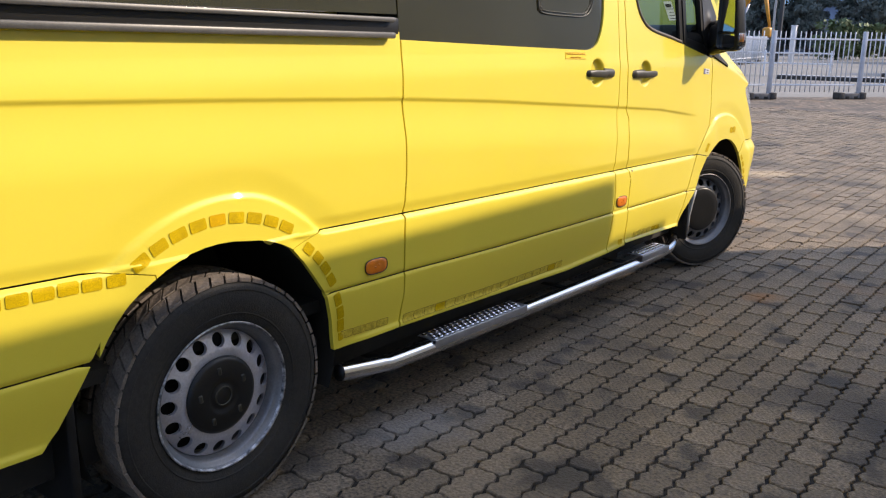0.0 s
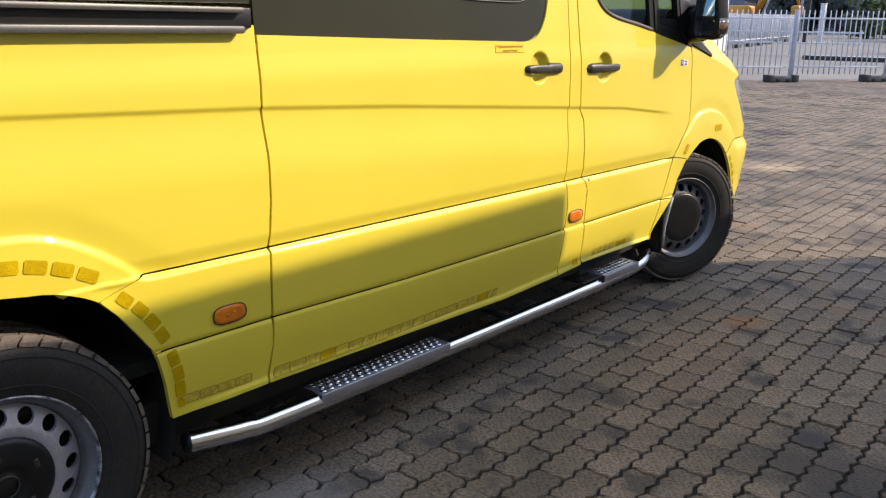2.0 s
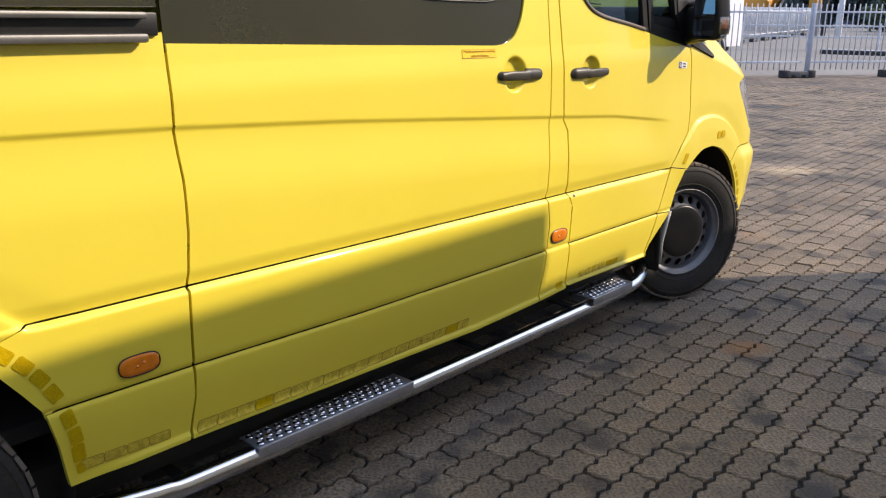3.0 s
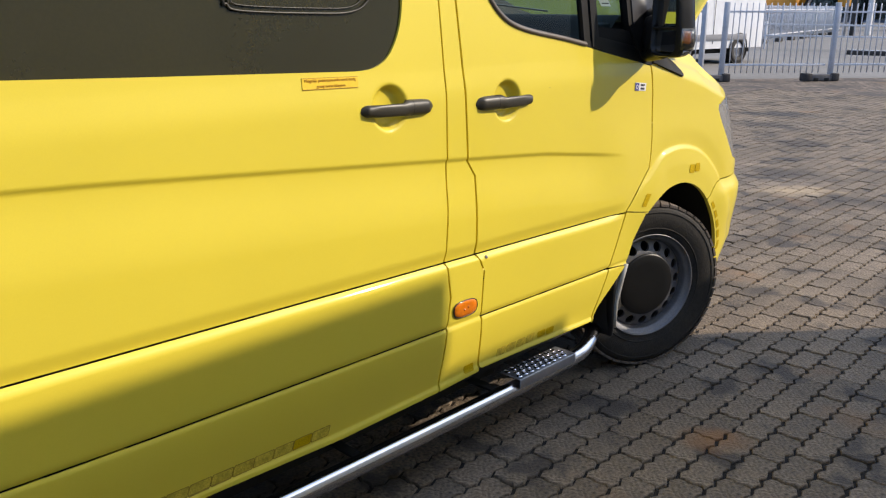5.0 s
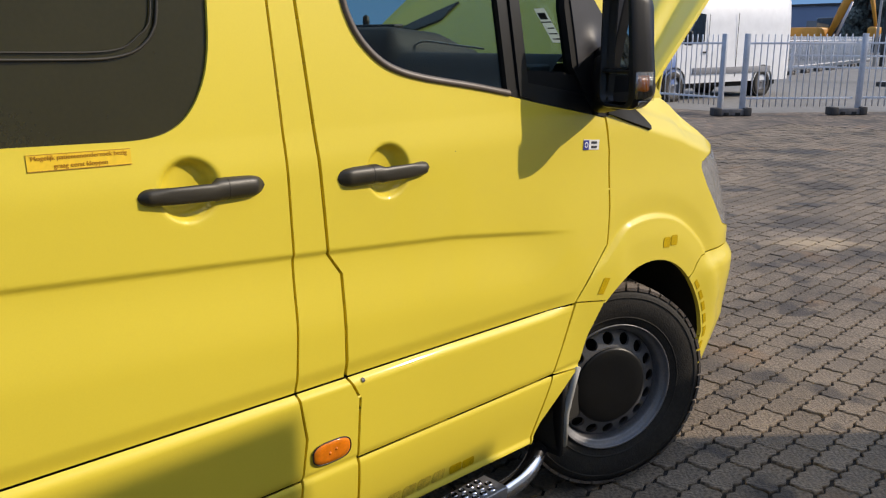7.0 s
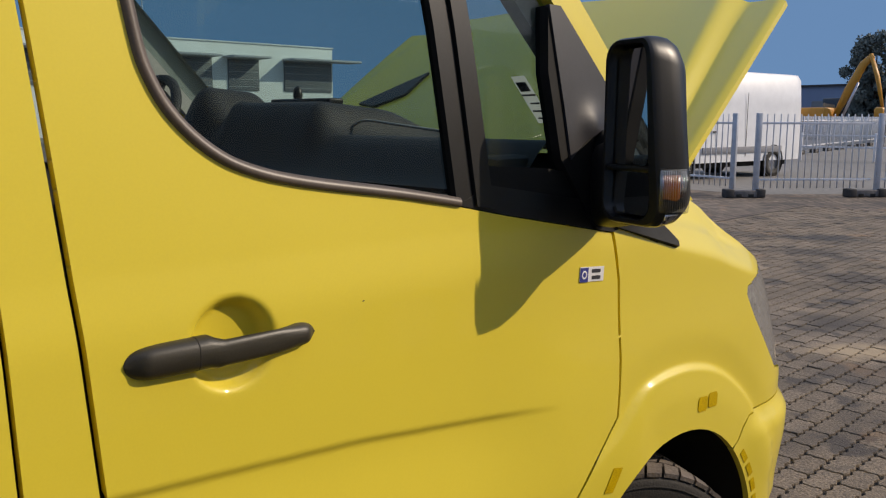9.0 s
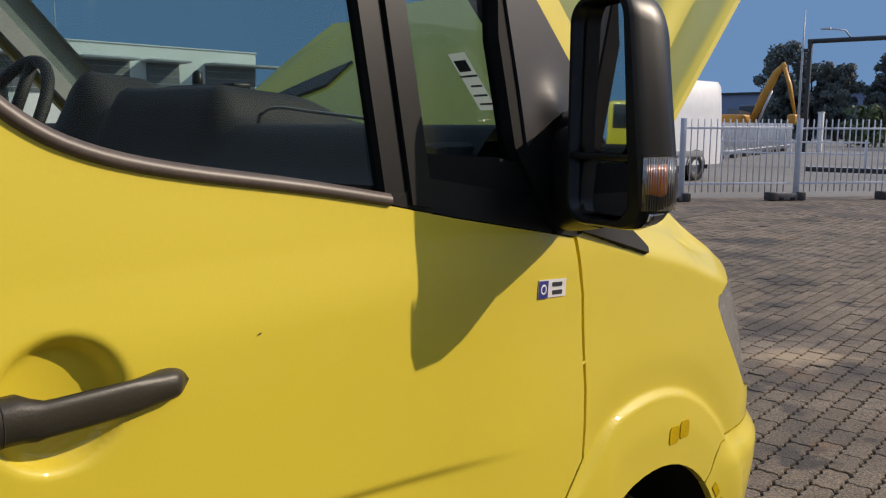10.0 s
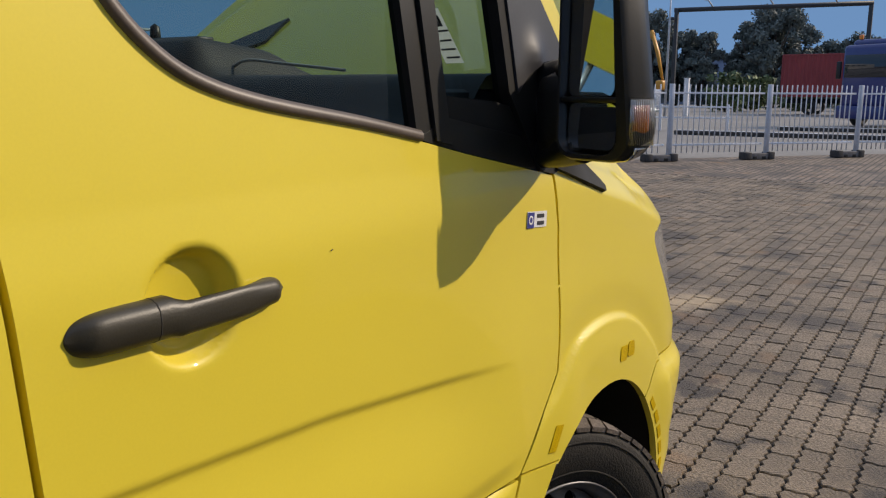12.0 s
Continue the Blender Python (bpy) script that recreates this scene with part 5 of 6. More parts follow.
def stains(m, sand, dark, scale=0.55):
    """Sandy and oily patches with shapes of their own, laid over a ground surface by world place."""
    t = m.node_tree
    b = t.nodes["Principled BSDF"]
    src = b.inputs["Base Color"].links[0].from_socket
    geo = t.nodes.new("ShaderNodeNewGeometry")
    for col, lo, hi, sc, off in ((sand, 0.54, 0.76, scale, 3.1), (dark, 0.52, 0.66, scale * 1.9, 11.7), (dark, 0.56, 0.64, scale * 7.0, 5.7), ((0.27, 0.15, 0.07), 0.62, 0.74, scale * 2.6, 23.0)):
        mp = t.nodes.new("ShaderNodeMapping")
        mp.inputs["Location"].default_value = (off, off * 0.7, 0)
        t.links.new(geo.outputs["Position"], mp.inputs["Vector"])
        n = t.nodes.new("ShaderNodeTexNoise")
        n.inputs["Scale"].default_value, n.inputs["Detail"].default_value = sc, 6
        t.links.new(mp.outputs[0], n.inputs["Vector"])
        r = t.nodes.new("ShaderNodeMapRange")
        r.inputs[1].default_value, r.inputs[2].default_value, r.inputs[4].default_value = lo, hi, 0.75
        t.links.new(n.outputs["Fac"], r.inputs[0])
        mx = t.nodes.new("ShaderNodeMix")
        mx.data_type = 'RGBA'
        t.links.new(r.outputs[0], mx.inputs[0])
        t.links.new(src, mx.inputs[6])
        mx.inputs[7].default_value = (*col, 1)
        src = mx.outputs[2]
    # separate spills: a sandy heap swept flat, rust, dark wet marks
    for x, y, rx, ry, turn, col, k in ((-0.95, 7.70, 0.36, 0.20, 45, (0.42, 0.31, 0.19), 1.0), (0.485, 3.22, 0.13, 0.11, 20, (0.30, 0.14, 0.05), 0.75), (-3.2, 12.9, 0.55, 0.35, 30, (0.05, 0.046, 0.043), 0.9),
                                       (-1.62, 9.2, 0.22, 0.16, 10, (0.05, 0.046, 0.043), 0.8), (-2.46, 9.46, 0.26, 0.14, 50, (0.06, 0.054, 0.05), 0.8), (1.13, 2.23, 0.11, 0.11, 0, (0.04, 0.037, 0.035), 0.85), (0.05, 0.75, 0.30, 0.16, 60, (0.30, 0.29, 0.28), 0.4)):
        mp = t.nodes.new("ShaderNodeMapping")
        mp.vector_type = 'TEXTURE'
        mp.inputs["Location"].default_value, mp.inputs["Rotation"].default_value, mp.inputs["Scale"].default_value = (x, y, 0), (0, 0, radians(turn)), (rx, ry, 1)
        t.links.new(geo.outputs["Position"], mp.inputs["Vector"])
        ln = t.nodes.new("ShaderNodeVectorMath")
        ln.operation = 'LENGTH'
        t.links.new(mp.outputs[0], ln.inputs[0])
        n = t.nodes.new("ShaderNodeTexNoise")
        n.inputs["Scale"].default_value, n.inputs["Detail"].default_value = 6.0, 5
        t.links.new(geo.outputs["Position"], n.inputs["Vector"])
        ad = t.nodes.new("ShaderNodeMath")
        ad.operation, ad.inputs[1].default_value = 'MULTIPLY_ADD', 1.6
        t.links.new(n.outputs["Fac"], ad.inputs[0])
        t.links.new(ln.outputs["Value"], ad.inputs[2])
        r = t.nodes.new("ShaderNodeMapRange")
        r.inputs[1].default_value, r.inputs[2].default_value, r.inputs[3].default_value, r.inputs[4].default_value = 1.15, 1.95, k, 0.0
        t.links.new(ad.outputs[0], r.inputs[0])
        mx = t.nodes.new("ShaderNodeMix")
        mx.data_type = 'RGBA'
        t.links.new(r.outputs[0], mx.inputs[0])
        t.links.new(src, mx.inputs[6])
        mx.inputs[7].default_value = (*col, 1)
        src = mx.outputs[2]
    t.links.new(src, b.inputs["Base Color"])


PAVE_TURN = 90.0
PAVEFAR = ground_mat("worn_paving", (0.188, 0.143, 0.106), (0.08, 0.095, 0.09), 0.212, 0.1125, PAVE_TURN, joint_w=0.011)
PAVER = mat("concrete_paver", (0.200, 0.151, 0.103), 0.8, var=0.22, scale=1.3, fine=0.55, fine_scale=80, bump=0.8, bump_scale=95, per_piece=0.17)
for m_ in (PAVEFAR, PAVER):
    stains(m_, (0.22, 0.175, 0.13), (0.050, 0.042, 0.036))
JOINT = mat("joint_dirt", (0.019, 0.015, 0.011), 0.95, var=0.3, scale=6, fine=0.3, fine_scale=120, bump=0.3)
CONCRETE = mat("yard_concrete", (0.21, 0.195, 0.175), 0.85, var=0.16, scale=0.25, fine=0.15, fine_scale=6, bump=0.2, bump_scale=30)

bm = bmesh.new()
# one sheet to the horizon, sunk where the pavers lie
BED = [(-5.05, -1.78), (2.43, -1.78), (2.43, 16.70), (-5.05, 16.70)]
rim_v = [bm.verts.new((x, y, -0.006)) for x, y in BED]
low_v = [bm.verts.new((x, y, -0.031)) for x, y in BED]
out_v = [bm.verts.new((-1 + (x + 1) * 220, 6 + (y - 6) * 120, -0.006)) for x, y in BED]
for i in range(4):
    j = (i + 1) % 4
    bm.faces.new((rim_v[i], rim_v[j], out_v[j], out_v[i]))
    bm.faces.new((low_v[i], low_v[j], rim_v[j], rim_v[i]))
bm.faces.new(low_v)
bmesh.ops.recalc_face_normals(bm, faces=bm.faces[:])
bm.normal_update()
if sum(f.normal.z * f.calc_area() for f in bm.faces) < 0:
    bmesh.ops.reverse_faces(bm, faces=bm.faces[:])
tagged(part("ground", bm, PAVEFAR, smooth=False), "worn brown-grey paved yard", "ground", kind="structure")


def quad_slab(name, pts, z, material, label, category):
    bm = bmesh.new()
    bm.faces.new([bm.verts.new((x, y, z)) for x, y in pts])
    bm.normal_update()
    for f in bm.faces:
        if f.normal.z < 0:
            f.normal_flip()
    return tagged(part(name, bm, material, smooth=False), label, category, kind="structure")


quad_slab("pavement", [(-60, 19.2), (-6.7, 18.2), (12, 40.5), (90, 130), (-100, 130)], -0.003, CONCRETE, "pale concrete yard behind the fence", "pavement")


# ---- fence ----
def fence_panel_mesh(at, n=16, length=2.38, group="white bar fences", ends=(0.03,)):
    f = thing("bar_fence", "white steel bar fence held by a rubber block", "fence", at, group)
    for x0 in ends:
        box_part("post", (x0, 0, 0.86), (0.11, 0.06, 1.50), GALV, f, 0.008)
    for z0 in (0.34, 1.42):
        box_part("rail", (length / 2, 0, z0), (length - 0.12, 0.035, 0.04), FENCEWHITE, f, 0.004)
    step = (length - 0.12) / (n + 1)
    for i in range(n):
        bm = bmesh.new()
        tube(bm, [(0.06 + step * (i + 1), 0, 0.17), (0.06 + step * (i + 1), 0, 1.585), (0.06 + step * (i + 1), 0, 1.60)], [0.013, 0.013, 0.006], 8)
        part("picket", bm, FENCEWHITE, f)
    return f


def fence_foot_mesh(at):
    f = thing("ballast_block", "dark recycled-rubber ballast block on the paving", "ballast block", at, "ballast blocks")
    bm = bmesh.new()
    box(bm, 0, 0, 0.070, 0.60, 0.20, 0.13, 0.015)
    part("block", bm, FOOTGREY, f, "dusty grey middle")
    for xx in (-0.31, 0.31):
        box_part("end_block", (xx, 0, 0.080), (0.16, 0.25, 0.16), FOOT, f, 0.02)
    for xx in (-0.13, 0.11):
        box_part("slot", (xx, -0.094, 0.040), (0.11, 0.016, 0.06), DARKBODY, f, 0.004)
    return f


def fence_run(x0, y0, x1, y1, first=None, feet=True, foot=None):
    n = max(1, round(math.hypot(x1 - x0, y1 - y0) / 2.42))
    ang = math.degrees(math.atan2(y1 - y0, x1 - x0))
    for i in range(n):
        px, py = x0 + (x1 - x0) * i / n, y0 + (y1 - y0) * i / n
        at = pose(px, py, 0.0, 0, 0, ang)
        if first is None:
            first = fence_panel_mesh(at)
        else:
            copy_thing(first, at)
        at = pose(px - 0.20 * math.cos(radians(ang)), py - 0.20 * math.sin(radians(ang)), 0.0, 0, 0, ang + 3 * math.sin(7 * i))
        if foot is None:
            foot = fence_foot_mesh(at)
        else:
            copy_thing(foot, at)
    return first, foot


FP, FF = fence_run(-6.42, 17.55, 3.0, 28.7)
fence_panel_mesh(pose(-9.20, 18.05, 0, 0, 0, -11), ends=(0.03, 2.35))
copy_thing(FF, pose(-9.3, 18.1, 0, 0, 0, -9))
fence_run(-12.9, 30.5, -16.6, 54.5, FP, True, FF)


# ---- vehicles behind the fence ----
def simple_wheel(parent, x, y, r=0.36, w=0.22, material=None):
    bm = bmesh.new()
    lathe(bm, [(r * 0.6, w / 2), (r * 0.9, w / 2), (r, w / 2 - 0.03), (r, -w / 2 + 0.03), (r * 0.9, -w / 2), (r * 0.6, -w / 2)], 28, Matrix.Translation((x, y, r)), True)
    bmesh.ops.recalc_face_normals(bm, faces=bm.faces[:])
    t = part("wheel", bm, RUBBER, parent)
    bm = bmesh.new()
    s = 1 if x > 0 else -1
    lathe(bm, [(r * 0.62, 0.06 * s), (r * 0.58, 0.085 * s), (r * 0.45, 0.05 * s), (r * 0.3, 0.06 * s), (0.02, 0.08 * s)], 24, Matrix.Translation((x, y, r)))
    bmesh.ops.recalc_face_normals(bm, faces=bm.faces[:])
    part("rim", bm, STEEL_DARK, t)


NAVYGREY = mat("blue_curtain", (0.05, 0.075, 0.14), 0.6, var=0.12, scale=2)
NAVY = mat("blue_truck_paint", (0.013, 0.026, 0.14), 0.35, coat=0.4, var=0.06, scale=3)
BLUEISH = mat("pale_blue_paint", (0.13, 0.20, 0.40), 0.35, coat=0.4, var=0.06, scale=3)
DARKPAINT = mat("dark_bumper_plastic", (0.03, 0.032, 0.036), 0.55, var=0.15, scale=6)
WINDARK = mat("dark_windscreen", (0.012, 0.015, 0.02), 0.05, coat=0.5, var=0.05)
GREYTRIM = mat("grey_side_moulding", (0.22, 0.22, 0.23), 0.55, var=0.1)


def van_body_section(y):
    """Half-height outline of a tall panel van at y from the nose (0) to the tail (5.9)."""
    top = lerp_table([(0.0, 0.95), (0.12, 1.08), (0.85, 1.32), (1.0, 1.42), (1.95, 2.50), (2.25, 2.66), (3.0, 2.70), (5.8, 2.68), (5.9, 2.6)], y)
    half = lerp_table([(0.0, 0.72), (0.15, 0.88), (0.6, 0.97), (5.7, 0.985), (5.9, 0.93)], y)
    return top, half


def panel_van(at, nose_mat, label):
    v = thing("panel_van", label, "van", at)
    ys = [0.0, 0.06, 0.15, 0.4, 0.85, 1.0, 1.3, 1.6, 1.95, 2.1, 2.25, 2.6, 3.2, 4.4, 5.6, 5.8, 5.9]

    def section_ring(y, inset=0.0, zlo=0.42, ztop=None):
        top, half = van_body_section(y)
        pts = []
        z_sh = min(1.05, top - 0.15)
        cols = [(1.0, zlo), (1.01, 0.75), (1.0, z_sh), (0.985 if top > 1.6 else 0.93, z_sh + 0.5 * (top - z_sh)), (0.93, top - 0.12), (0.85, top - 0.03), (0.6, top)]
        for k, z in cols:
            pts.append((half * k - inset, z))
        pts = pts + [(-x, z) for x, z in pts[::-1]]
        return [(x, -y, z) for x, z in pts]

    def body(y0, y1, name, material):
        bm = bmesh.new()
        sel = [y for y in ys if y0 <= y <= y1]
        loft(bm, [section_ring(y) for y in sel], True, True)
        bmesh.ops.recalc_face_normals(bm, faces=bm.faces[:])
        sharpen(bm, 40)
        return part(name, bm, material, v)

    body(0.0, 1.0, "bonnet", nose_mat)
    body(1.0, 5.9, "body", WHITE)
    # windscreen and cab windows
    bm = bmesh.new()
    q = [(-0.80, -1.03, 1.46), (0.80, -1.03, 1.46), (0.74, -1.88, 2.38), (-0.74, -1.88, 2.38)]
    bm.faces.new([bm.verts.new(Vector(p) + Vector((0, 0.03, 0.03))) for p in q])
    bmesh.ops.solidify(bm, geom=bm.faces[:], thickness=0.02)
    part("windscreen", bm, WINDARK, v, smooth=False)
    for sx in (1, -1):
        bm = bmesh.new()
        q = [(-1.30, 1.42), (-2.05, 1.38), (-2.05, 2.10), (-1.82, 2.12)]
        fv = [bm.verts.new((sx * 0.985, y, z)) for y, z in q]
        bm.faces.new(fv)
        bmesh.ops.solidify(bm, geom=bm.faces[:], thickness=0.02 * sx)
        part("cab_window", bm, WINDARK, v, smooth=False)
        box_part("side_moulding", (sx * 1.0, -3.3, 0.72), (0.03, 3.3, 0.16), GREYTRIM, v, 0.01)
        box_part("door_gap", (sx * 0.9925, -2.20, 1.35), (0.008, 0.012, 1.5), DARKBODY, v)
        box_part("door_gap", (sx * 0.9925, -3.40, 1.35), (0.008, 0.012, 1.6), DARKBODY, v)
        box_part("handle", (sx * 1.0, -2.08, 1.18), (0.03, 0.2, 0.04), BLACK, v, 0.01)
        bm = bmesh.new()
        box(bm, sx * 1.14, -1.22, 1.52, 0.20, 0.10, 0.34, 0.03)
        box(bm, sx * 1.02, -1.25, 1.44, 0.14, 0.05, 0.05, 0.01)
        part("mirror", bm, BLACK, v)
        bm = bmesh.new()
        box(bm, sx * 0.70, -0.14, 0.92, 0.30, 0.16, 0.22, 0.05, None)
        part("headlight", bm, CLEARLENS, v)
        for yy in (-0.95, -4.62):
            bm = bmesh.new()
            lathe(bm, [(0.43, 0.02 * sx), (0.41, 0.025 * sx), (0.41, -0.28 * sx), (0.001, -0.28 * sx)], 32, Matrix.Translation((sx * 0.985, yy, 0.40)))
            part("wheel_arch", bm, DARKBODY, v)
            simple_wheel(v, sx * 0.90, yy)
    bm = bmesh.new()
    box(bm, 0, 0.02, 0.83, 0.92, 0.10, 0.34, 0.05)
    part("grille", bm, DARKPAINT, v)
    for k in range(3):
        box_part("grille_bar", (0, 0.075, 0.74 + 0.09 * k), (0.84, 0.02, 0.03), STEEL, v, 0.006)
    box_part("bumper", (0, -0.08, 0.48), (1.86, 0.34, 0.32), DARKPAINT, v, 0.06)
    box_part("licence_plate", (0, 0.10, 0.50), (0.52, 0.012, 0.11), GREYTRIM, v)
    box_part("underbody", (0, -3.0, 0.36), (1.5, 5.2, 0.16), DARKBODY, v, 0.02)
    return v


panel_van(pose(-10.5, 19.2, 0, 0, 0, 171.5), BLUEISH, "white tall panel van with a pale blue bonnet, behind the fence")


def box_truck(at):
    v = thing("box_lorry", "white box lorry parked behind the fence", "lorry", at)
    box_part("box_body", (0, -4.2, 2.05), (2.45, 5.4, 2.4), WHITE, v, 0.03)
    box_part("side_curtain", (-1.235, -4.2, 2.0), (0.03, 5.2, 2.1), NAVYGREY, v, 0.01)
    for k in range(4):
        box_part("curtain_strap", (-1.258, -6.3 + 1.4 * k, 2.0), (0.012, 0.06, 2.0), GREYTRIM, v)
    box_part("roof_edge", (0, -4.2, 3.27), (2.52, 5.46, 0.07), STEEL, v, 0.01)
    for sx in (1, -1):
        box_part("rear_door", (sx * 0.6, -6.915, 2.03), (1.16, 0.03, 2.25), WHITE, v, 0.008)
        box_part("lock_bar", (sx * 0.3, -6.94, 2.03), (0.03, 0.03, 2.2), STEEL, v)
    bm = bmesh.new()
    box(bm, 0, -0.75, 1.55, 2.2, 1.5, 1.9, 0.12)
    part("cab", bm, WHITE, v)
    box_part("cab_window", (0, 0.0, 1.95), (1.9, 0.06, 0.75), WINDARK, v, 0.02)
    for sx in (1, -1):
        box_part("door_window", (sx * 1.09, -0.6, 1.95), (0.05, 0.75, 0.6), WINDARK, v, 0.02)
        for yy in (-0.85, -5.4):
            simple_wheel(v, sx * 0.95, yy, 0.42, 0.28)
    box_part("chassis", (0, -3.4, 0.72), (0.9, 6.6, 0.2), DARKBODY, v)
    return v


box_truck(pose(-29.3, 63.0, 0, 0, 0, 40))


def container(at, material, label, size=(2.44, 6.1, 2.6)):
    c = thing("shipping_container", label, "container", at)
    w, l, h = size
    bm = bmesh.new()
    n = int(l / 0.28)
    for s in (1, -1):
        prof = []
        for i in range(n):
            y = -l / 2 + i * l / n
            d = l / n
            prof += [(s * w / 2, y), (s * w / 2, y + d * 0.3), (s * (w / 2 - 0.035), y + d * 0.45), (s * (w / 2 - 0.035), y + d * 0.85)]
        prof.append((s * w / 2, l / 2))
        lo = [bm.verts.new((x, y, 0.12)) for x, y in prof]
        hi = [bm.verts.new((x, y, h - 0.08)) for x, y in prof]
        for i in range(len(prof) - 1):
            bm.faces.new((lo[i], lo[i + 1], hi[i + 1], hi[i]))
    part("corrugated_side", bm, material, c, smooth=False)
    box_part("roof", (0, 0, h - 0.05), (w, l, 0.1), material, c, 0.01)
    box_part("base", (0, 0, 0.08), (w, l, 0.16), material, c, 0.01)
    for y in (l / 2, -l / 2):
        box_part("end_wall", (0, y - math.copysign(0.03, y), h / 2), (w, 0.06, h - 0.1), material, c, 0.01)
    for x in (-w / 2 + 0.35, -0.25, 0.25, w / 2 - 0.35):
        bm = bmesh.new()
        tube(bm, [(x, -l / 2 - 0.04, 0.2), (x, -l / 2 - 0.04, h - 0.2)], 0.02, 8)
        part("lock_bar", bm, GALV, c)
    return c


GREENC = mat("green_container_paint", (0.13, 0.30, 0.17), 0.55, var=0.12, scale=1.2, fine=0.1, fine_scale=20)
REDC = mat("red_trailer_paint", (0.30, 0.035, 0.035), 0.5, var=0.12, scale=1.0, fine=0.08, fine_scale=15)
ORANGE = mat("excavator_orange", (0.55, 0.25, 0.03), 0.45, var=0.12, scale=2, fine=0.1, fine_scale=20)
green_box = container(pose(-21.4, 42.7, 0, 0, 0, 27), GREENC, "green shipping container with a red upright strip, behind the fence")
box_part("red_strip", (0.55, -3.075, 1.35), (0.14, 0.02, 1.7), REDC, green_box)
box_ = container(pose(-6.0, 62.2, 1.15, 0, 0, 84), REDC, "dark red box trailer body", (2.5, 9.5, 2.75))
box_part("trailer_chassis", (0, 0, -0.25), (1.0, 9.0, 0.3), DARKBODY, box_)
for yy in (-3.2, -1.9, 2.9):
    for sx in (1, -1):
        bm = bmesh.new()
        lathe(bm, [(0.3, 0.15), (0.48, 0.13), (0.5, 0.0), (0.48, -0.13), (0.3, -0.15)], 24, Matrix.Translation((sx * 0.95, yy, -0.65)))
        part("trailer_wheel", bm, RUBBER, box_)


def truck_tractor(at):
    v = thing("truck_tractor", "dark blue lorry tractor unit parked behind the fence", "lorry", at)
    bm = bmesh.new()
    box(bm, 0, -1.1, 2.15, 2.45, 2.1, 2.6, 0.16)
    part("cab", bm, NAVY, v)
    bm = bmesh.new()
    box(bm, 0, -1.25, 3.5, 2.2, 1.6, 0.35, 0.14)
    part("roof_fairing", bm, NAVY, v)
    box_part("windscreen", (0, -0.05, 2.55), (2.15, 0.06, 0.95), WINDARK, v, 0.02)
    box_part("bumper", (0, -0.05, 0.62), (2.45, 0.3, 0.55), NAVY, v, 0.05)
    for sx in (1, -1):
        box_part("door_window", (sx * 1.215, -0.75, 2.5), (0.04, 0.85, 0.75), WINDARK, v, 0.02)
        box_part("mirror", (sx * 1.42, -0.15, 2.4), (0.22, 0.12, 0.75), BLACK, v, 0.04)
        box_part("beacon", (sx * 0.8, -0.6, 3.78), (0.16, 0.16, 0.2), AMBER, v, 0.05)
        box_part("fuel_tank", (sx * 1.0, -3.3, 0.75), (0.5, 1.3, 0.6), STEEL_DARK, v, 0.06)
        for yy in (-1.3, -4.9):
            simple_wheel(v, sx * 1.05, yy, 0.5, 0.32)
    box_part("chassis", (0, -3.2, 0.85), (0.9, 5.6, 0.26), DARKBODY, v)
    return v


truck_tractor(pose(-3.6, 41.5, 0, 0, 0, 152))


def excavator(at):
    v = thing("excavator", "orange excavator with its arm raised, in the yard", "excavator", at)
    for sx in (1, -1):
        bm = bmesh.new()
        box(bm, sx * 1.05, -1.0, 0.45, 0.55, 4.0, 0.9, 0.3)
        part("track", bm, RUBBER, v)
    bm = bmesh.new()
    box(bm, 0.2, -1.9, 1.65, 2.3, 3.6, 1.2, 0.15)
    part("engine_housing", bm, ORANGE, v)
    bm = bmesh.new()
    box(bm, -0.8, -0.5, 2.05, 0.95, 1.4, 1.75, 0.12)
    part("cab", bm, WINDARK, v)
    for nm, pts, rr in (("boom", [(0.25, 0.1, 1.7), (0.25, 0.9, 3.4), (0.25, 1.75, 5.1), (0.25, 2.35, 5.65)], [0.26, 0.33, 0.28, 0.18]), ("stick", [(0.25, 2.2, 5.75), (0.25, 2.75, 4.2), (0.25, 3.2, 2.3)], [0.20, 0.23, 0.14])):
        bm = bmesh.new()
        tube(bm, pts, rr, 8, flat=0.6)
        part(nm, bm, ORANGE, v)
    bm = bmesh.new()
    tube(bm, [(0.25, 0.6, 1.6), (0.25, 1.5, 3.9)], 0.09, 10)
    part("hydraulic_ram", bm, STEEL, v)
    bm = bmesh.new()
    box(bm, 0.25, 3.15, 1.9, 1.0, 0.6, 0.7, 0.15)
    part("bucket", bm, ORANGE, v)
    return v


excavator(pose(-22.1, 62.2, 0, 0, 0, -95))

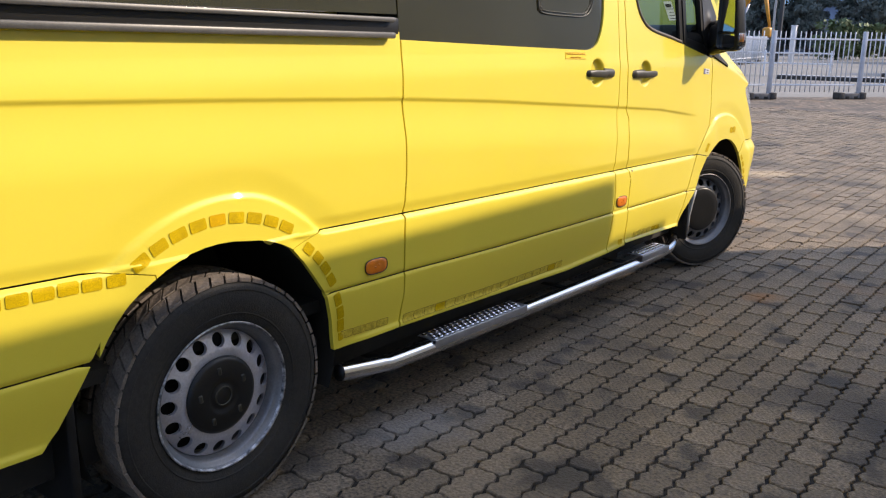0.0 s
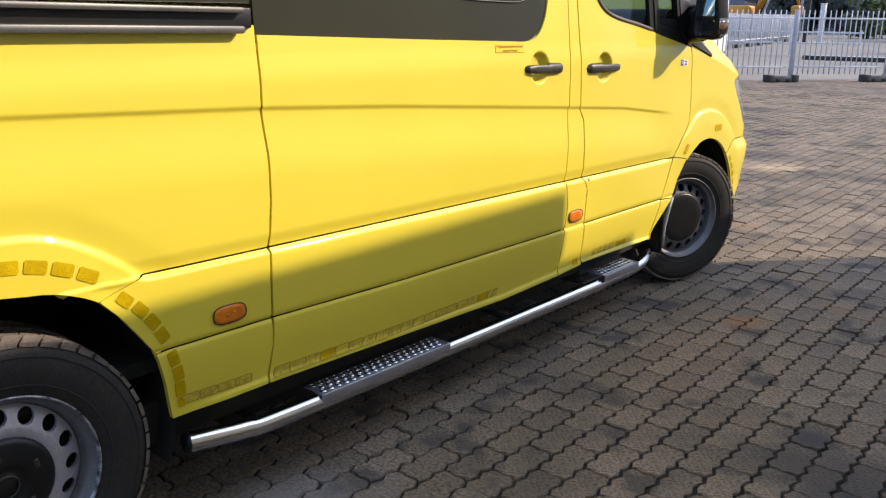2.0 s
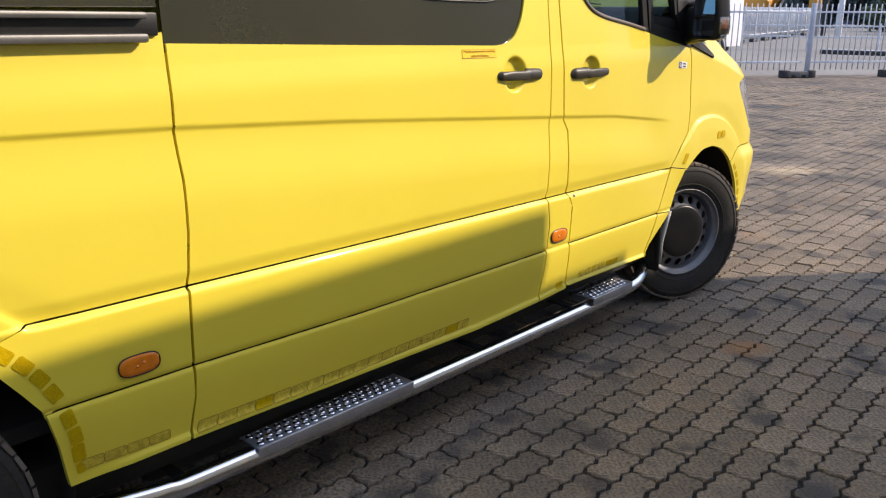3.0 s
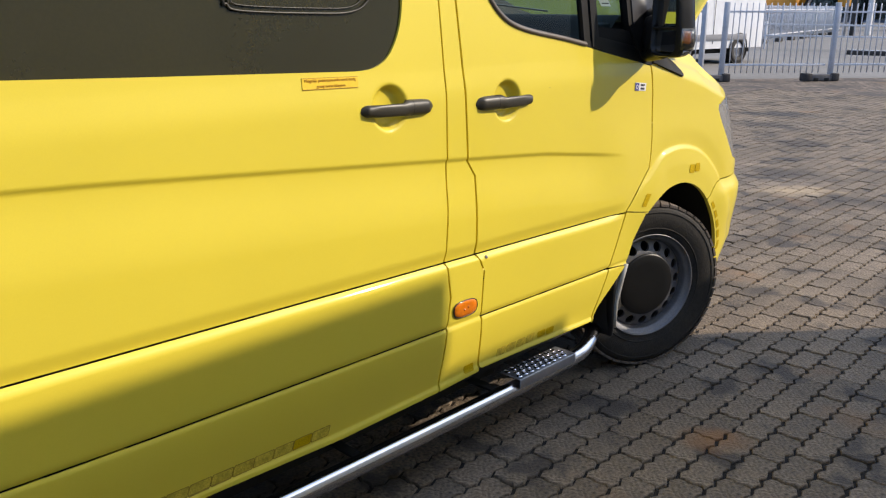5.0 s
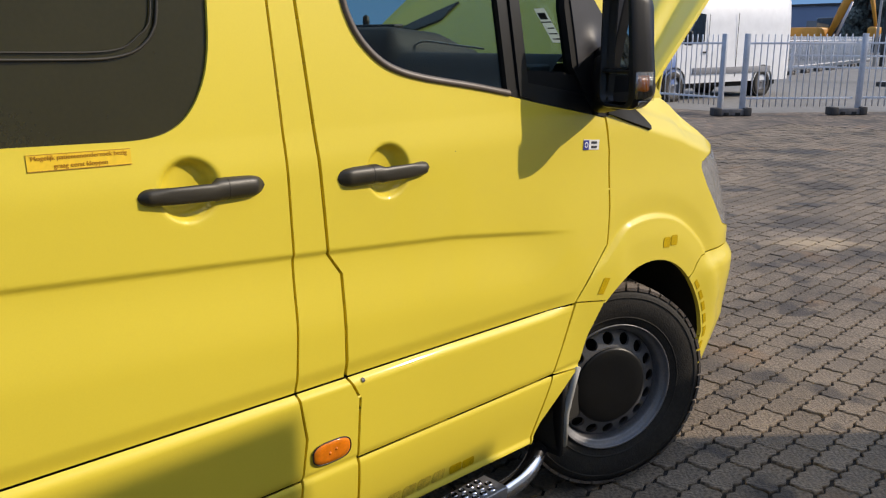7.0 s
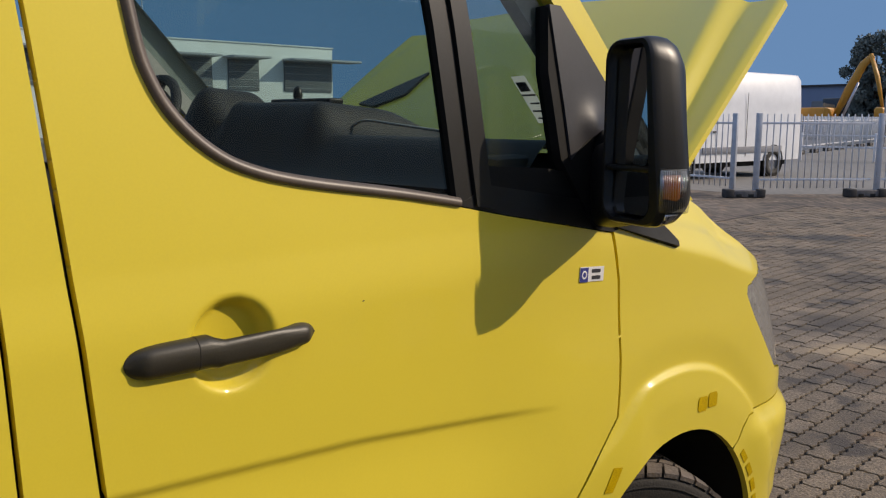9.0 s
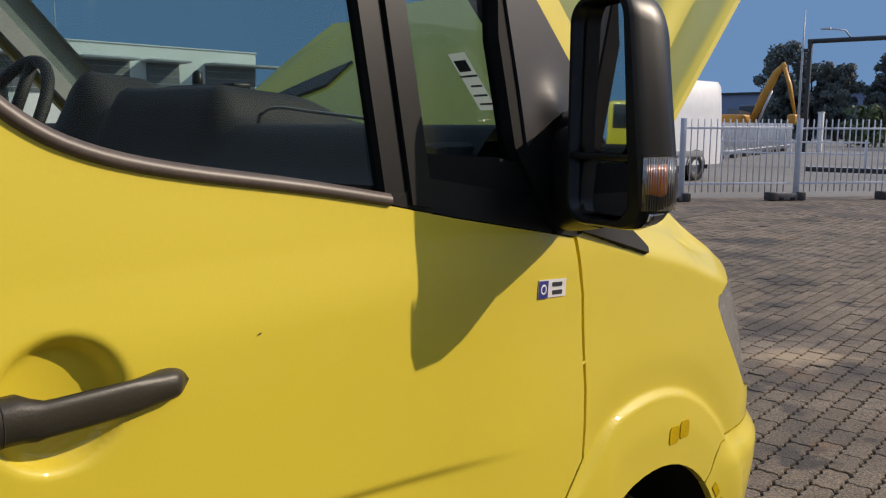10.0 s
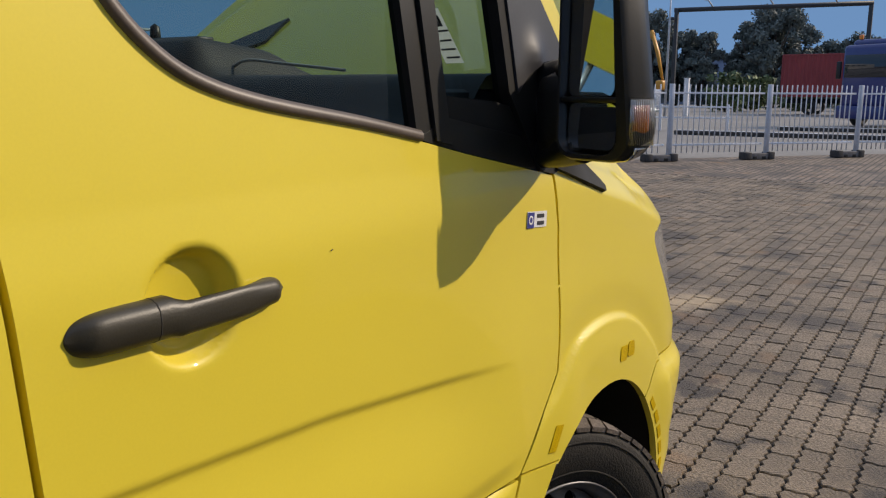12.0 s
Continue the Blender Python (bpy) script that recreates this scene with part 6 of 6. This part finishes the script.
def dump_truck(at):
    v = thing("dump_truck", "yellow dump truck with its tub raised, across the yard", "lorry", at)
    for y in (-1.9, 1.7):
        for sx in (1, -1):
            simple_wheel(v, sx * 1.0, y, 0.62, 0.45)
    box_part("chassis", (0, -0.1, 0.95), (1.0, 5.6, 0.4), DARKPAINT, v, 0.05)
    cab = box_part("cab", (0, 2.1, 1.75), (1.7, 1.3, 1.3), YELLOW_WORN, v, 0.12)
    box_part("cab_window", (0, 2.72, 2.0), (1.4, 0.06, 0.6), WINDARK, cab, 0.02)
    for sx in (1, -1):
        box_part("side_window", (sx * 0.85, 2.15, 2.0), (0.04, 0.9, 0.6), WINDARK, cab, 0.02)
    bm = bmesh.new()
    lo, hi = [(-0.8, -2.4), (0.8, -2.4), (0.8, 0.7), (-0.8, 0.7)], [(-1.25, -3.0), (1.25, -3.0), (1.25, 1.3), (-1.25, 1.3)]
    loft(bm, [[(x, y, 1.35) for x, y in lo], [(x, y, 2.5) for x, y in hi], [(x * 0.93, y * 0.95, 2.5) for x, y in hi], [(x * 0.9, y * 0.9, 1.45) for x, y in lo]])
    bmesh.ops.transform(bm, matrix=Matrix.Translation((0, -2.3, 1.3)) @ Matrix.Rotation(radians(24), 4, 'X') @ Matrix.Translation((0, 2.3, -1.3)), verts=bm.verts[:])
    bmesh.ops.recalc_face_normals(bm, faces=bm.faces[:])
    part("tub", bm, YELLOW_WORN, v, smooth=False)
    bm = bmesh.new()
    tube(bm, [(0.3, 0.9, 1.1), (0.3, 0.2, 2.6)], 0.09, 10)
    part("hydraulic_ram", bm, STEEL, v)
    return v


dump_truck(pose(-20.0, -2.6, 0, 0, 0, 20))

# gantry over the entrance, lamp post and white post
gantry = thing("gantry", "dark steel height-limit gantry with lamps over the entrance", "gantry")
for x, y in ((-14.95, 51.5), (-5.0, 53.6)):
    box_part("post", (x, y, 3.1), (0.22, 0.22, 6.2), DARKPAINT, gantry, 0.02)
bm = bmesh.new()
tube(bm, [(-15.1, 51.5, 6.12), (-4.9, 53.6, 6.2)], 0.13, 8)
part("beam", bm, DARKPAINT, gantry)
for k in range(3):
    bm = bmesh.new()
    x, y = -13.0 + 3.2 * k, 51.9 + 0.55 * k
    tube(bm, [(x, y, 6.25), (x - 0.2, y - 0.3, 6.6), (x - 0.9, y - 0.9, 6.7)], 0.04, 6)
    box(bm, x - 1.0, y - 1.0, 6.68, 0.5, 0.3, 0.1, 0.03)
    part("arm_lamp", bm, GALV, gantry)
mast = thing("aerial_mast", "tall thin grey mast beside the gantry", "mast", pose(-15.15, 50.9, 0))
bm = bmesh.new()
tube(bm, [(0, 0, 0), (0, 0, 5.6), (0, 0, 7.9)], [0.075, 0.06, 0.02], 10)
part("pole", bm, GALV, mast)
box_part("bracket", (0.12, 0.1, 5.6), (0.3, 0.2, 0.16), DARKPAINT, mast, 0.02)
wp = thing("barrier_post", "white square barrier post", "post", pose(-14.35, 52.3, 0))
box_part("post", (0, 0, 1.1), (0.28, 0.28, 2.2), WHITE, wp, 0.03)
box_part("cap", (0, 0, 2.22), (0.32, 0.32, 0.06), WHITE, wp, 0.01)
GATE = thing("barrier_gate", "low white tubular gate lying across the yard", "gate", pose(-9.5, 33.0, 0, 0, 0, 12))
for z in (0.5, 0.9):
    box_part("rail", (0, 0, z), (5.0, 0.06, 0.06), FENCEWHITE, GATE, 0.01)
for x in (-2.4, 0, 2.4):
    box_part("post", (x, 0, 0.5), (0.07, 0.07, 1.0), FENCEWHITE, GATE, 0.01)


# low kerbs; the dark strip colour stands for their shaded near side
for k, (x, y, ln, a) in enumerate(((-5.0, 31.0, 6.5, 4), (-3.2, 36.5, 5.5, 4))):
    kb = thing("kerb_strip", "long low kerb lying on the concrete, its shaded side coloured dark", "kerb", pose(x, y, 0, 0, 0, a))
    box_part("strip", (0, 0, 0.07), (ln, 0.32, 0.15), FOOT, kb, 0.03)
    box_part("painted_edge", (0, -0.02, 0.149), (ln * 0.98, 0.18, 0.012), FENCEWHITE, kb, 0.003)


# ---- trees ----
LEAF = mat("tree_foliage", (0.115, 0.140, 0.125), 0.7, var=0.3, scale=0.5, fine=0.1, fine_scale=8, per_piece=0.18)
LEAF2 = mat("shrub_foliage", (0.085, 0.12, 0.045), 0.7, var=0.3, scale=0.8, fine=0.3, fine_scale=8, per_piece=0.35)
BARK = mat("bark", (0.08, 0.06, 0.045), 0.9, var=0.3, scale=6, fine=0.2)


def tree(at, height, spread, seed, leaf=LEAF, leaves=21000, label="broad leafy tree beyond the yard", name="tree", low=0.10, size=0.17):
    rng = random.Random(seed)
    t = thing(name, label, "tree" if name == "tree" else "shrub", at)
    bm = bmesh.new()
    if name == "tree":
        tube(bm, [(0, 0, 0), (0.05, 0, height * 0.3), (0.0, 0.1, height * 0.75)], [0.28, 0.2, 0.05], 8)
        for k in range(7):
            a, z = rng.uniform(0, 6.28), height * rng.uniform(0.25, 0.55)
            tube(bm, [(0, 0, z), (spread * 0.35 * math.cos(a), spread * 0.35 * math.sin(a), z + height * 0.12), (spread * 0.7 * math.cos(a), spread * 0.7 * math.sin(a), z + height * 0.28)], [0.12, 0.08, 0.03], 6)
        part("trunk", bm, BARK, t)
    else:
        tube(bm, [(0, 0, 0), (0, 0, height * 0.5)], [0.08, 0.03], 6)
        part("trunk", bm, BARK, t)
    lobes = []
    for k in range(80):
        a = rng.uniform(0, 6.28)
        zz = rng.uniform(low, 0.93)
        rad = spread * math.sqrt(max(0.05, 1 - ((zz - 0.5) / 0.52) ** 2)) * rng.uniform(0.25, 0.85)
        lobes.append((Vector((rad * math.cos(a), rad * math.sin(a), height * zz)), rng.uniform(0.13, 0.25) * spread))
    verts, faces = [], []
    for i in range(leaves):
        c, r = lobes[rng.randrange(len(lobes))]
        d = Vector((rng.gauss(0, 1), rng.gauss(0, 1), rng.gauss(0, 0.8)))
        d.normalize()
        p = c + d * r * rng.uniform(0.55, 1.15)
        u = Vector((rng.gauss(0, 1), rng.gauss(0, 1), rng.gauss(0, 1))).normalized()
        w = u.cross(d)
        if w.length < 0.1:
            continue
        w.normalize()
        s = size * rng.uniform(0.5, 1.2)
        b = len(verts)
        verts += [p - u * s, p + w * s * 0.55, p + u * s, p - w * s * 0.55]
        faces.append((b, b + 1, b + 2, b + 3))
    me = bpy.data.meshes.new("crown")
    me.from_pydata([tuple(v) for v in verts], [], faces)
    me.materials.append(leaf)
    cr = new("crown", me)
    cr.parent = t
    tagged(cr, kind="stuff")
    return t


def at_bearing(dx, dist, base=(0.66, 2.04)):
    dy = math.sqrt(1 - dx * dx)
    return base[0] + dx * dist, base[1] + dy * dist


for k, (dx, dist, h, sp) in enumerate(((-0.322, 86, 9.3, 3.0), (-0.298, 88, 7.6, 2.6), (-0.272, 86, 7.4, 2.2), (-0.222, 88, 8.3, 2.6), (-0.198, 86, 9.5, 3.4), (-0.176, 90, 8.2, 2.5),
                                       (-0.140, 95, 6.6, 2.6), (-0.112, 95, 7.4, 3.0), (-0.075, 95, 7.0, 4.0), (-0.03, 95, 7.4, 4.2), (0.02, 92, 8.0, 4.4))):
    x, y = at_bearing(dx, dist)
    tree(pose(x, y, 0, 0, 0, 40 * k), h, sp, k + 3)
for k, (dx, dist, h, sp) in enumerate(((-0.245, 66, 3.0, 1.9), (-0.215, 68, 2.6, 1.8), (-0.17, 72, 2.2, 1.8), (-0.12, 74, 2.2, 1.9))):
    x, y = at_bearing(dx, dist)
    tree(pose(x, y, 0, 0, 0, 50 * k), h, sp, k + 40, LEAF2, 900, "low green shrub at the yard's edge", "shrub", 0.1, 0.25)
HEDGE = thing("hedge", "long low hedge along the yard's far side", "hedge")
bm_v, bm_f = [], []
rng_ = random.Random(9)
for i in range(9000):
    x = rng_.uniform(-75, 30)
    c = Vector((x, 112 + 0.05 * x + rng_.uniform(-2, 2), abs(rng_.gauss(0, 1.6)) + 0.3))
    u = Vector((rng_.gauss(0, 1), rng_.gauss(0, 1), rng_.gauss(0, 1))).normalized()
    w = u.orthogonal().normalized()
    s = rng_.uniform(0.3, 0.8)
    b = len(bm_v)
    bm_v += [tuple(c - u * s), tuple(c + w * s * 0.6), tuple(c + u * s), tuple(c - w * s * 0.6)]
    bm_f.append((b, b + 1, b + 2, b + 3))
me = bpy.data.meshes.new("leaves")
me.from_pydata(bm_v, [], bm_f)
me.materials.append(LEAF)
lv = new("leaves", me)
lv.parent = HEDGE
tagged(lv, kind="stuff")

# ---- buildings ----
FACADE = mat("pale_facade", (0.80, 0.80, 0.76), 0.7, var=0.06, scale=0.3, fine=0.04, fine_scale=4)
AWNING = mat("grey_dock_canopy", (0.40, 0.41, 0.42), 0.6, var=0.08, scale=1)
DOCK = mat("grey_dock_door", (0.16, 0.165, 0.17), 0.6, var=0.1, scale=0.6)
SHEDBLUE = mat("blue_grey_cladding", (0.16, 0.22, 0.33), 0.6, var=0.06, scale=0.4)


def dock_building(at, length=46.0):
    b = thing("dock_building", "white flat-roofed depot with canopied loading bays", "building", at)
    box_part("wall", (-length / 2, 6, 3.75), (length, 12, 7.5), FACADE, b, 0.05)
    box_part("parapet", (-length / 2, 6, 7.54), (length + 0.2, 12.2, 0.10), FACADE, b, 0.02)
    for x, w, cx, cw in ((-2.6, 4.8, -1.6, 7.0), (-8.8, 2.8, -8.9, 3.4), (-13.5, 3.8, -13.7, 4.4), (-19.5, 3.8, -19.6, 4.4), (-25.5, 3.8, -25.6, 4.4), (-31.5, 3.8, -31.6, 4.4)):
        door = box_part("bay_door", (x, -0.04, 4.95), (w, 0.16, 2.5), DOCK, b, 0.03)
        for j in range(4):
            box_part("slat_joint", (x, -0.13, 4.0 + 0.6 * j), (w - 0.1, 0.03, 0.05), AWNING, door)
        box_part("canopy", (cx, -0.9, 6.33), (cw, 1.9, 0.18), AWNING, b, 0.04)
    bm = bmesh.new()
    tube(bm, [(-15.8, 3, 7.5), (-15.8, 3, 10.6)], 0.05, 6)
    part("aerial", bm, GALV, b)
    return b


dock_building(pose(-60.3, 47.5, 0, 0, 0, 87.4))
shed = thing("far_shed", "low blue-grey industrial shed in the distance", "building", pose(-45, 104, 0, 0, 0, -8))
box_part("wall", (0, 6, 2.6), (44, 12, 5.2), SHEDBLUE, shed, 0.05)
box_part("roof", (0, 6, 5.3), (44.6, 12.6, 0.25), DARKPAINT, shed, 0.03)
for k in range(7):
    box_part("door", (-18 + 6 * k, -0.03, 1.8), (3.4, 0.12, 3.4), DOCK, shed, 0.03)

# unseen tall vehicle, added and stepped to cast the shadow over yard and van
neighbour = thing("parked_minibus", "unseen tall cream vehicle added to cast the shadow across the paving", "van")
# cream chosen so that its side throws warm fill into the shade
NB = mat("cream_vehicle_paint", (0.80, 0.70, 0.56), 0.35, coat=0.4, var=0.06, scale=2)
X0 = 2.55
bm = bmesh.new()
box(bm, X0 + 1.0, 2.0, 1.391, 2.0, 10.1, 2.502, 0.03)
part("body", bm, NB, neighbour)
bm = bmesh.new()
box(bm, X0 + 0.95, 0.815, 2.850, 1.9, 8.77, 0.458, 0.03)
part("roof_box", bm, NB, neighbour)
box_part("roof_step", (X0 + 0.95, 5.52, 2.700), (1.9, 0.66, 0.154), NB, neighbour, 0.03)
box_part("windscreen", (X0 + 1.0, 7.052, 1.85), (1.7, 0.03, 0.85), WINDARK, neighbour, 0.01)
box_part("bumper", (X0 + 1.0, 7.06, 0.42), (1.9, 0.12, 0.35), DARKPAINT, neighbour, 0.04)
for k in range(4):
    box_part("side_window", (X0 + 2.004, -1.6 + 2.3 * k, 1.75), (0.02, 2.0, 0.7), WINDARK, neighbour, 0.005)
for yy in (-1.6, 5.2):
    for sx in (0.12, 1.88):
        bm = bmesh.new()
        lathe(bm, [(0.2, 0.13), (0.36, 0.13), (0.37, 0.0), (0.36, -0.13), (0.2, -0.13)], 24, Matrix.Translation((X0 + sx, yy, 0.36)), True)
        part("wheel", bm, RUBBER, neighbour)


# ---- pavers: running bond along the van, zigzag long sides ----
def paver_mesh(seed):
    rng = random.Random(seed)
    L, W, t = 0.2040, 0.1010, 0.0140
    pts = []
    k = 6
    for i in range(k + 1):
        pts.append((W / 2 + (t if i % 2 else -t) * 0.55, -L / 2 + L * (i + rng.uniform(-0.12, 0.12) * (0 < i < k)) / k))
    pts += [(W / 4, L / 2 + 0.004), (0.0, L / 2 - 0.003), (-W / 4, L / 2 + 0.003)]
    for i in range(k + 1):
        pts.append((-W / 2 + (-t if i % 2 else t) * 0.55, L / 2 - L * (i + rng.uniform(-0.12, 0.12) * (0 < i < k)) / k))
    pts += [(-W / 4, -L / 2 + 0.003), (0.0, -L / 2 - 0.003), (W / 4, -L / 2 + 0.004)]
    n = len(pts)
    jx = [rng.uniform(-0.0022, 0.0022) for _ in range(2 * n)]
    pts = [(x + jx[2 * i], y + jx[2 * i + 1]) for i, (x, y) in enumerate(pts)]
    top = [(x * 0.955, y * 0.975, 0.0) for x, y in pts]
    mid = [(x, y, -0.004) for x, y in pts]
    low = [(x, y, -0.03) for x, y in pts]
    faces = [tuple(range(n))]
    for a in (0, n):
        for i in range(n):
            j = (i + 1) % n
            faces.append((a + i, a + n + i, a + n + j, a + j))
    me = bpy.data.meshes.new("paver")
    me.from_pydata(top + mid + low, [], faces)
    me.materials.append(PAVER)
    return me


PAVERS = [paver_mesh(k) for k in range(8)]
paving = thing("paving", "worn zigzag concrete pavers laid in running bond", "pavement", kind="structure")
rng_p = random.Random(21)
near, far = [], []
PW, PL = 0.1125, 0.212
for i in range(-47, 24):
    x = 0.347 + PW * i
    for j in range(-16, 72):
        y = 1.523 + PL * (j + (0.5 if i % 2 else 0.0))
        if not (-4.99 < x < 2.39 and -1.68 < y < 16.60):
            continue
        tilt = (rng_p.gauss(0, 0.8), rng_p.gauss(0, 0.7), rng_p.gauss(0, 0.9))
        m = pose(x, y, rng_p.uniform(-0.0035, 0.0015), *tilt)
        k = rng_p.randrange(8)
        (near if -0.05 < x < 1.35 and 1.3 < y < 5.6 else far).append((m, k))
near.sort(key=lambda q: abs(q[0].translation.x - 0.6) * 1.4 + abs(q[0].translation.y - 2.7) * 0.8)
far += near[300:]
for m, k in near[:300]:
    ob = new("paver", PAVERS[k])
    ob.parent = paving
    ob.matrix_basis = m
vs_all, fs_all = [], []
for m, k in far:
    b = len(vs_all)
    vs_all += [tuple(m @ v.co) for v in PAVERS[k].vertices]
    fs_all += [tuple(b + i for i in p.vertices) for p in PAVERS[k].polygons]
me = bpy.data.meshes.new("paver_field")
me.from_pydata(vs_all, [], fs_all)
me.materials.append(PAVER)
pf = new("paver_field", me)
pf.parent = paving
tagged(pf, "the rest of the worn pavers", kind="stuff")
bm = bmesh.new()
bm.faces.new([bm.verts.new(p) for p in [(x, y, -0.0115) for x, y in BED]])
part("joint_bed", bm, JOINT, paving, smooth=False)
